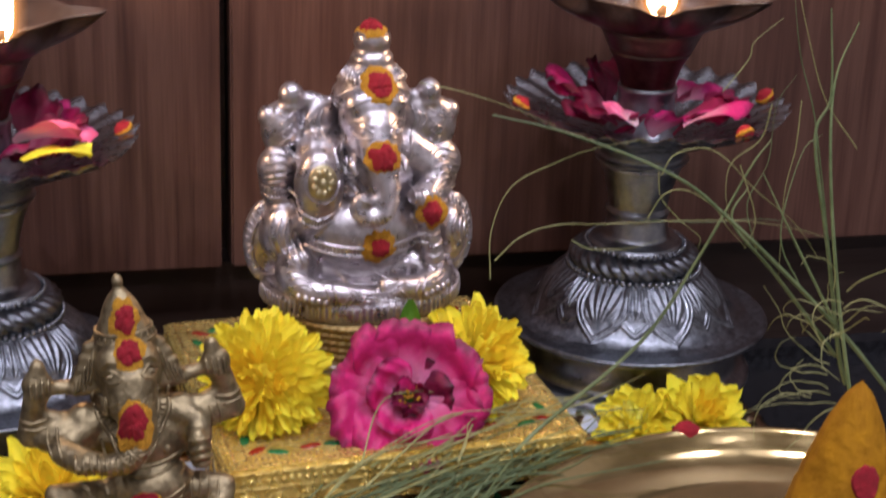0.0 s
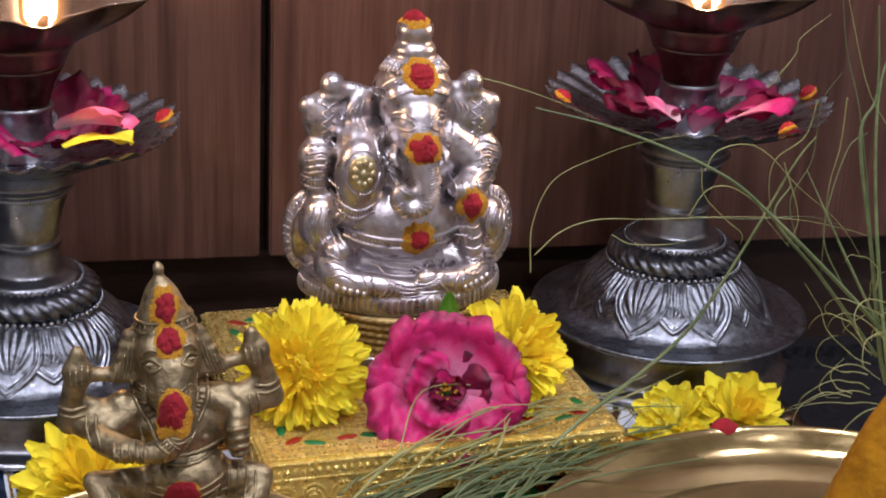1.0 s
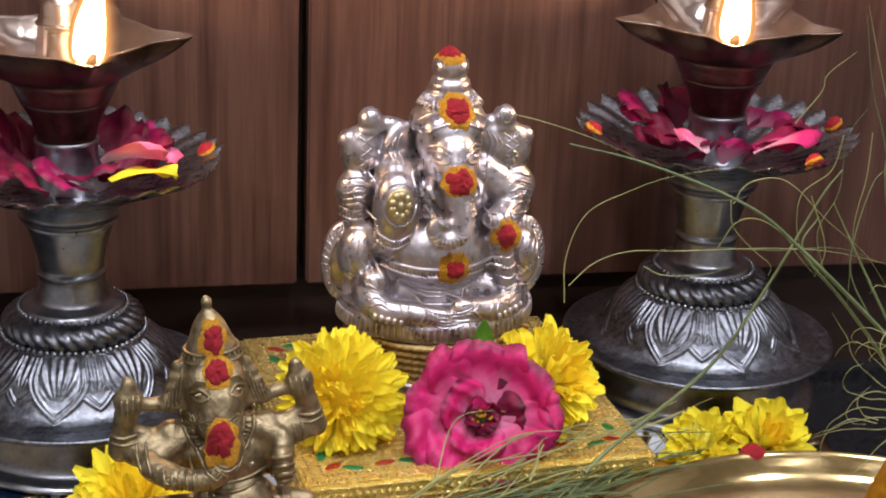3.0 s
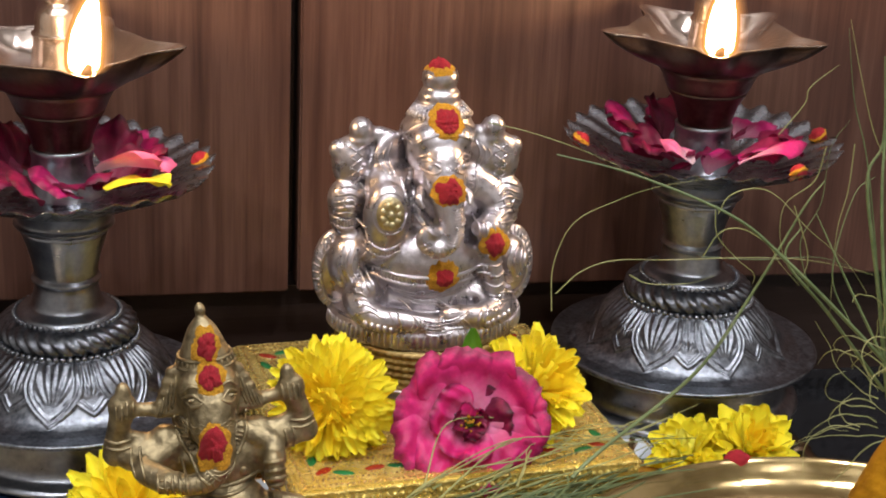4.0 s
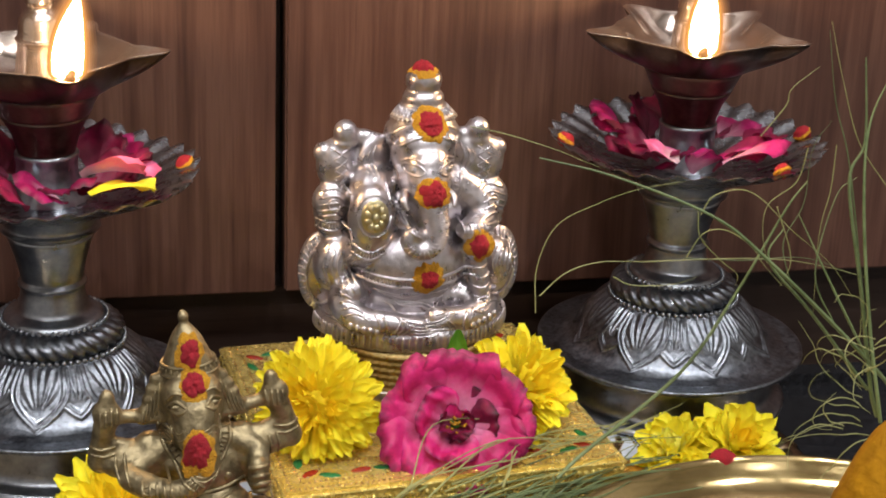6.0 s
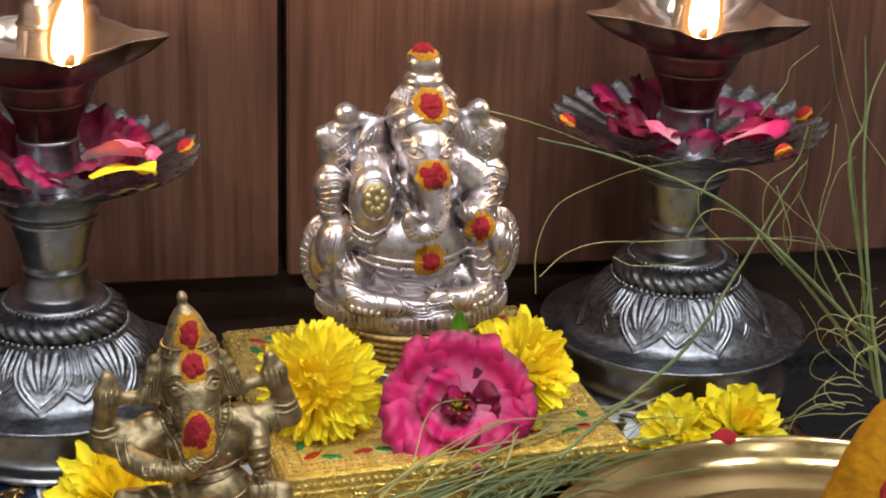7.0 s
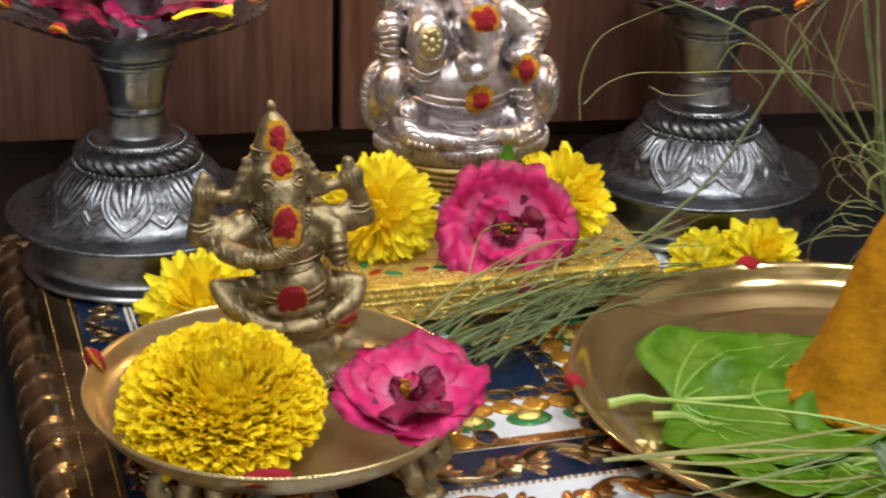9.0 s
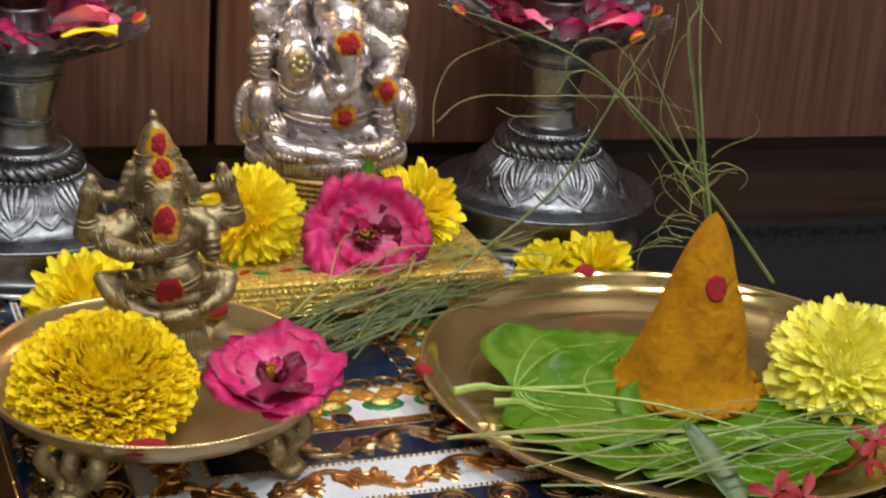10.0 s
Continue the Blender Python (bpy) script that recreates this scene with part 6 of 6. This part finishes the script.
# ---- betel leaves ----
def betel_leaf(place, turn, length, label, seed, stem):
    """A heart-shaped leaf with raised veins and a round stalk; the tip points along +x."""
    ob = thing("betel_leaf", place, label, "leaf", "betel leaves in the tray", turn)
    bm = bmesh.new()
    nu, nv, grid = 36, 40, []

    def half_width(v):
        return length * 0.47 * (math.sin(math.pi * min(1.0, v * 0.74 + 0.26)) ** 0.8)

    for i in range(nv + 1):
        v = i / nv
        line = []
        for j in range(nu + 1):
            u = -1 + 2 * j / nu
            w = half_width(v) * (1 if v < 0.985 else 0.15) * (1 + 0.09 * noise.noise(Vector((v * 7, 3 * (u > 0), seed))))
            x = length * (v - 0.22 * abs(u) ** 1.2 * (1 - abs(u) ** 3) * (1 - v) ** 3)
            y = w * u
            vein = 0.0
            for sgn in (-1, 1):
                for q in (0.0, 0.12, 0.27, 0.45, 0.65):
                    dv = abs(v - q - 0.42 * abs(u))
                    vein = max(vein, math.exp(-(dv / 0.012) ** 2))
            mid = math.exp(-(u * w / 0.0009) ** 2)
            z = 0.0016 * max(vein * 0.7, mid) + 0.004 * abs(u) ** 1.5 + 0.0060 * noise.noise(Vector((x * 30 + seed, y * 30, seed))) + 0.0012 * noise.noise(Vector((x * 140, y * 140, seed))) + 0.006 * (v - 0.5) ** 2 + 0.011 * math.exp(-((v - 0.04) / 0.10) ** 2) * max(0.0, u - 0.2) ** 1.4
            line.append(bm.verts.new((x, y, z)))
        grid.append(line)
    for p, q in zip(grid, grid[1:]):
        for j in range(nu):
            bm.faces.new((p[j], q[j], q[j + 1], p[j + 1]))
    bmesh.ops.recalc_face_normals(bm, faces=bm.faces)
    skin = BVHTree.FromBMesh(bm)
    blade = part("blade", bm, M_LEAF, ob, "", 180)

    def lay(points, r):
        out = []
        for x, y in points:
            h = skin.ray_cast(Vector((x, y, 0.1)), Vector((0, 0, -1)))
            if h[0] is not None:
                out.append(h[0] + Vector((0, 0, 0.0001)))
        if len(out) > 2:
            vein = bmesh.new()
            tube(vein, out, [r * (1 - 0.75 * i / (len(out) - 1)) for i in range(len(out))], 5)
            part("vein", vein, M_VEIN, ob, "pale raised vein")

    lay([(length * (0.02 + 0.95 * i / 20), 0.0) for i in range(21)], 0.0011)
    for sgn in (-1, 1):
        for q, end, reach in ((0.005, 0.30, 0.93), (0.015, 0.62, 0.90), (0.03, 0.86, 0.62), (0.30, 0.66, 0.80), (0.48, 0.82, 0.74)):
            pts = []
            for i in range(17):
                f = i / 16
                v = q + (end - q) * f ** 1.2
                pts.append((length * v, sgn * half_width(min(v, 0.98)) * reach * math.sin(f * math.pi / 2) ** 0.9))
            lay(pts, 0.00075)
    blade.modifiers.new("thickness", "SOLIDIFY").thickness = 0.0003
    bm = bmesh.new()
    tube(bm, spline([(length * 0.5, 0, 0.0012), (0.0, 0, 0.002), (-stem * 0.5, 0.002, 0.003), (-stem, 0.0, 0.002)], 6), [0.0008 + 0.0015 * (k / 18) for k in range(19)], 8)
    part("stalk", bm, M_STEM, ob, "pale green stalk")


betel_leaf((0.0510, -0.2110, 0.0095), (5, -2, -5), 0.115, "broad glossy green betel leaf lying in the brass tray", 2.0, 0.028)
betel_leaf((0.0620, -0.2280, 0.0065), (2, 0, -24), 0.105, "second green betel leaf under the turmeric cone", 7.0, 0.024)
betel_leaf((0.1000, -0.2650, 0.0070), (2, -2, -6), 0.105, "green betel leaf showing past the turmeric cone", 11.0, 0.010)


# ---- grass ----
def grass_blades(name, label, group, jobs, mat):
    ob = thing(name, (0, 0, 0), label, "grass", group)
    for pts, r in jobs:
        bm = bmesh.new()
        line = spline(pts, 7)
        n = len(line)
        tube(bm, line, [0.84 * r * (1 - 0.7 * (i / (n - 1)) ** 1.5) for i in range(n)], 6)
        part("blade", bm, mat, ob)
    return ob


GY = -0.130
TALL = [([(0.2194, GY, 0.0257), (0.1925, GY, 0.0588), (0.1665, GY, 0.0875), (0.1215, GY, 0.1301), (0.0963, GY, 0.1496), (0.0551, GY, 0.1672), (0.0238, GY, 0.1759)], 0.0013)]
TALL += [([(0.1790, GY, 0.0560), (0.1739, GY, 0.0714), (0.1644, GY, 0.1140), (0.1530, GY, 0.1621), (0.1575, GY, 0.1793), (0.1535, GY, 0.2136)], 0.0012)]
TALL += [([(0.1800, GY - 0.002, 0.0540), (0.1690, GY - 0.002, 0.1000), (0.1600, GY - 0.002, 0.1500), (0.1585, GY, 0.1850), (0.1655, GY, 0.2080)], 0.0010)]
TALL += [([(0.1740, GY + 0.002, 0.0680), (0.1440, GY + 0.002, 0.1050), (0.1240, GY + 0.004, 0.1280), (0.1290, GY + 0.004, 0.1420)], 0.0010)]
TALL += [([(0.0430, GY + 0.012, 0.0290), (0.0564, GY + 0.02, 0.0361), (0.0961, GY + 0.02, 0.0713), (0.1176, GY + 0.02, 0.1067), (0.1358, GY + 0.02, 0.1438), (0.1440, GY + 0.02, 0.1560)], 0.0011)]
TALL += [([(0.1380, GY + 0.01, 0.1130), (0.1320, GY + 0.01, 0.1330), (0.1390, GY + 0.01, 0.1500), (0.1400, GY + 0.01, 0.1730), (0.1470, GY + 0.01, 0.1850)], 0.0003)]
TALL += [([(0.1540, GY, 0.1000), (0.1430, GY, 0.1230), (0.1480, GY, 0.1560), (0.1560, GY, 0.1640)], 0.0004)]
TALL += [([(0.1700, GY, 0.0850), (0.1500, GY, 0.1190), (0.1330, GY, 0.1490)], 0.0007)]
TALL += [([(0.0900, GY + 0.01, 0.1280), (0.1150, GY + 0.01, 0.1260), (0.1420, GY + 0.01, 0.1260), (0.1640, GY + 0.01, 0.1180)], 0.0003)]
TALL += [([(0.1640, GY, 0.1180), (0.1520, GY, 0.1700), (0.1430, GY, 0.1960), (0.1370, GY, 0.2250)], 0.0004)]
grass_blades("grass_bunch", "tall loose bunch of slender green grass blades", "bunches of grass", TALL, M_GRASS)

rnd = random.Random(77)


def curl(start, heading, length, bend, r, wander=0.0):
    """A fine drying blade that curls as it goes."""
    p, d = Vector(start), Vector(heading).normalized()
    axis = Vector((rnd.uniform(-0.3, 0.3), -1, rnd.uniform(-0.3, 0.3))).normalized()
    pts = [p.copy()]
    for k in range(7):
        d = Matrix.Rotation(radians(bend * (0.2 + 0.16 * k) + rnd.uniform(-26, 26)), 3, axis) @ d
        p = p + d * length / 7
        p.y += rnd.uniform(-wander, wander)
        pts.append(p.copy())
    return pts, r


WISPS = [
    ([(-0.0022, GY + 0.008, 0.1867), (0.0136, GY + 0.008, 0.1828), (0.0331, GY + 0.008, 0.1761), (0.0507, GY + 0.008, 0.1685)], 0.0003),
    ([(0.0281, GY + 0.008, 0.1075), (0.0276, GY + 0.008, 0.1271), (0.0348, GY + 0.008, 0.1448), (0.0517, GY + 0.008, 0.1537), (0.0676, GY + 0.008, 0.1590), (0.0873, GY + 0.008, 0.1619)], 0.0003),
    ([(0.0294, GY + 0.008, 0.1148), (0.0394, GY + 0.008, 0.1241), (0.0533, GY + 0.008, 0.1284), (0.0746, GY + 0.008, 0.1279), (0.1107, GY + 0.008, 0.1278), (0.1353, GY + 0.008, 0.1259), (0.1556, GY + 0.008, 0.1213), (0.1699, GY + 0.008, 0.1168)], 0.0003),
    ([(0.0945, GY + 0.008, 0.1472), (0.0990, GY + 0.008, 0.1550), (0.1103, GY + 0.008, 0.1575), (0.1203, GY + 0.008, 0.1528), (0.1338, GY + 0.008, 0.1396), (0.1528, GY + 0.008, 0.1239), (0.1647, GY + 0.008, 0.1082)], 0.0003),
    ([(0.0900, GY + 0.008, 0.1292), (0.0964, GY + 0.008, 0.1392), (0.1059, GY + 0.008, 0.1402), (0.1175, GY + 0.008, 0.1329), (0.1231, GY + 0.008, 0.1252), (0.1328, GY + 0.008, 0.1148)], 0.0003),
    ([(0.0596, GY + 0.008, 0.1219), (0.0682, GY + 0.008, 0.1178), (0.0850, GY + 0.008, 0.1175), (0.0956, GY + 0.008, 0.1203)], 0.0003),
    ([(0.1373, GY + 0.008, 0.1745), (0.1340, GY + 0.008, 0.1602), (0.1229, GY + 0.008, 0.1510), (0.1217, GY + 0.008, 0.1388), (0.1251, GY + 0.008, 0.1251)], 0.0003),
    ([(0.0932, GY + 0.008, 0.1485), (0.0953, GY + 0.008, 0.1375), (0.1047, GY + 0.008, 0.1273), (0.1125, GY + 0.008, 0.1207), (0.1123, GY + 0.008, 0.1157)], 0.0003),
    ([(0.1750, GY + 0.008, 0.1551), (0.1589, GY + 0.008, 0.1762), (0.1484, GY + 0.008, 0.2034), (0.1410, GY + 0.008, 0.2264)], 0.0003),
    ([(0.1267, GY + 0.008, 0.1496), (0.1352, GY + 0.008, 0.1272), (0.1320, GY + 0.008, 0.1148)], 0.0003),
    ([(0.1164, GY + 0.008, 0.1798), (0.1258, GY + 0.008, 0.1924), (0.1275, GY + 0.008, 0.1993), (0.1383, GY + 0.008, 0.2082)], 0.0003),
    ([(0.1493, GY + 0.008, 0.1753), (0.1491, GY + 0.008, 0.1561), (0.1464, GY + 0.008, 0.1366), (0.1479, GY + 0.008, 0.1013)], 0.0003)]
for k in range(9):
    WISPS.append(curl((0.1690 + rnd.uniform(-0.008, 0.010), GY + rnd.uniform(-0.008, 0.012), rnd.uniform(0.040, 0.066)), (-1, rnd.uniform(-0.2, 0.2), rnd.uniform(-0.2, 0.5)), rnd.uniform(0.022, 0.05), rnd.choice((-1, 1)) * rnd.uniform(4, 34), 0.0003))
for k in range(14):
    WISPS.append(curl((0.1720 + rnd.uniform(-0.006, 0.006), GY + rnd.uniform(-0.008, 0.008), 0.066 + rnd.uniform(0, 0.035)), (rnd.uniform(-1, 0.25), rnd.uniform(-0.3, 0.3), rnd.uniform(0.1, 0.9)), rnd.uniform(0.018, 0.042), rnd.choice((-1, 1)) * rnd.uniform(10, 34), 0.00034))
grass_blades("grass_wisps", "fine dry curling grass wisps", "bunches of grass", WISPS, M_DRY)


def lying_bunch(name, label, seed, n, a, b, spread_a, spread_b, lift, mat, r=(0.0004, 0.0009)):
    """Blades lying side by side from a to b, crossing a little."""
    q = random.Random(seed)
    ob = thing(name, (0, 0, 0), label, "grass", "bunches of grass", kind="stuff")
    bm = bmesh.new()
    for k in range(n):
        s = Vector(a) + Vector((q.gauss(0, spread_a[0]), q.gauss(0, spread_a[1]), abs(q.gauss(0, spread_a[2]))))
        e = Vector(b) + Vector((q.gauss(0, spread_b[0]), q.gauss(0, spread_b[1]), abs(q.gauss(0, spread_b[2]))))
        f, g = q.uniform(0.0, 0.3), q.uniform(0.7, 1.12)
        s, e = s.lerp(e, f), s.lerp(e, g)
        m1, m2 = s.lerp(e, 0.33), s.lerp(e, 0.66)
        for m in (m1, m2):
            m += Vector((q.gauss(0, 0.007), q.gauss(0, 0.006), lift * q.uniform(0.1, 1.3)))
        pts = spline([s, m1, m2, e], 6)
        rr = q.uniform(*r)
        tube(bm, pts, [rr * (1 - 0.6 * (i / (len(pts) - 1))) for i in range(len(pts))], 5)
    part("blades", bm, mat, ob)["kind"] = "stuff"
    return ob


lying_bunch("grass_sheaf", "loose sheaf of green grass lying before the gold box", 8, 44, (-0.046, -0.152, 0.004), (0.092, -0.090, 0.014), (0.024, 0.010, 0.005), (0.016, 0.010, 0.005), 0.008, M_GRASS, (0.0004, 0.0008))
lying_bunch("grass_sheaf", "thin dry grass strands lying over the gold box edge", 9, 16, (-0.030, -0.135, 0.020), (0.090, -0.080, 0.028), (0.018, 0.010, 0.006), (0.02, 0.010, 0.008), 0.010, M_DRY, (0.0003, 0.0006))
lying_bunch("grass_sheaf", "long pale grass stems lying across the brass tray", 10, 4, (-0.022, -0.256, 0.013), (0.190, -0.300, 0.020), (0.006, 0.006, 0.002), (0.02, 0.014, 0.004), 0.004, M_DRY, (0.0006, 0.0012))
lying_bunch("grass_sheaf", "green grass tangled along the front of the tray", 11, 10, (0.060, -0.314, 0.012), (0.235, -0.290, 0.022), (0.030, 0.014, 0.003), (0.03, 0.018, 0.008), 0.010, M_GRASS, (0.0003, 0.0007))
STEMS = [([(0.0430, -0.2160, 0.0150), (0.0900, -0.2560, 0.0260), (0.1200, -0.2740, 0.0250), (0.1700, -0.3100, 0.0180)], 0.0011), ([(0.1000, -0.2850, 0.0180), (0.1600, -0.2820, 0.0260), (0.2300, -0.2600, 0.0300)], 0.0008)]
grass_blades("grass_stalk_pair", "two long green grass stems lying over the betel leaf", "bunches of grass", STEMS, M_STEM)


# ---- narrow leaf, ixora and grains ----
def narrow_leaf():
    ob = thing("narrow_leaf", (0.1050, -0.2880, 0.0275), "narrow dull green leaf leaning over the tray", "leaf", turn=(0, 26, -68))
    bm = bmesh.new()
    grid = []
    for i in range(17):
        v = i / 16
        w = 0.0078 * math.sin(math.pi * min(1, v * 0.93 + 0.05)) ** 0.8
        grid.append([bm.verts.new((0.050 * v, w * u, 0.0035 * abs(u) - 0.004 * v * v)) for u in (-1, -0.5, 0, 0.5, 1)])
    for p, q in zip(grid, grid[1:]):
        for j in range(4):
            bm.faces.new((p[j], q[j], q[j + 1], p[j + 1]))
    part("blade", bm, M_OLIVE, ob, "", 180).modifiers.new("thickness", "SOLIDIFY").thickness = 0.0004


M_OLIVE = surface("olive_leaf", (0.05, 0.09, 0.035), (0.10, 0.15, 0.06), 90, (0.4, 0.55), relief=0.0005)
narrow_leaf()


def ixora(place, facing, spin):
    ob = flower("ixora_flower", place, facing, "small dull red four-petalled flower lying on the grass", "flower", "red ixora flowers", spin)
    for k in range(4):
        bm = bmesh.new()
        petal(bm, math.pi / 2 * k, 0.0008, 0.0, 0.0120, 0.0030, 60, 105, 0.3, 0.002, 6, 7, k * 3.1 + spin, 0.15, 0.4)
        part("petal", bm, M_IXORA, ob, "", 180)
    bm = bmesh.new()
    tube(bm, spline([(0, 0, 0.001), (0.001, 0, -0.010), (0.004, 0.002, -0.022)], 5), 0.0007, 6)
    part("tube", bm, M_IXORA, ob)


for place, facing, spin in (((0.1300, -0.3320, 0.0165), (-0.5, -0.3, 0.8), 10), ((0.1430, -0.3330, 0.0155), (0.1, -0.5, 0.85), 50), ((0.1770, -0.3190, 0.0240), (0.5, -0.4, 0.75), 20), ((0.1850, -0.3130, 0.0290), (-0.2, -0.3, 0.9), 70)):
    ixora(place, facing, spin)

for k, (x, y) in enumerate(((0.0300, -0.2330), (0.0255, -0.2290), (0.0345, -0.2360), (0.0280, -0.2420), (0.0375, -0.2460))):
    bm = bmesh.new()
    blob(bm, (0, 0, 0), (0.0034, 0.0013, 0.0012))
    g = link_mesh("rice_grain", bm, M_RICE)
    g.matrix_world = pose(x, y, 0.0050, 0, 0, 40 * k)
    tagged(g, "pale rice grain lying in the brass tray", "grain", "rice grains")
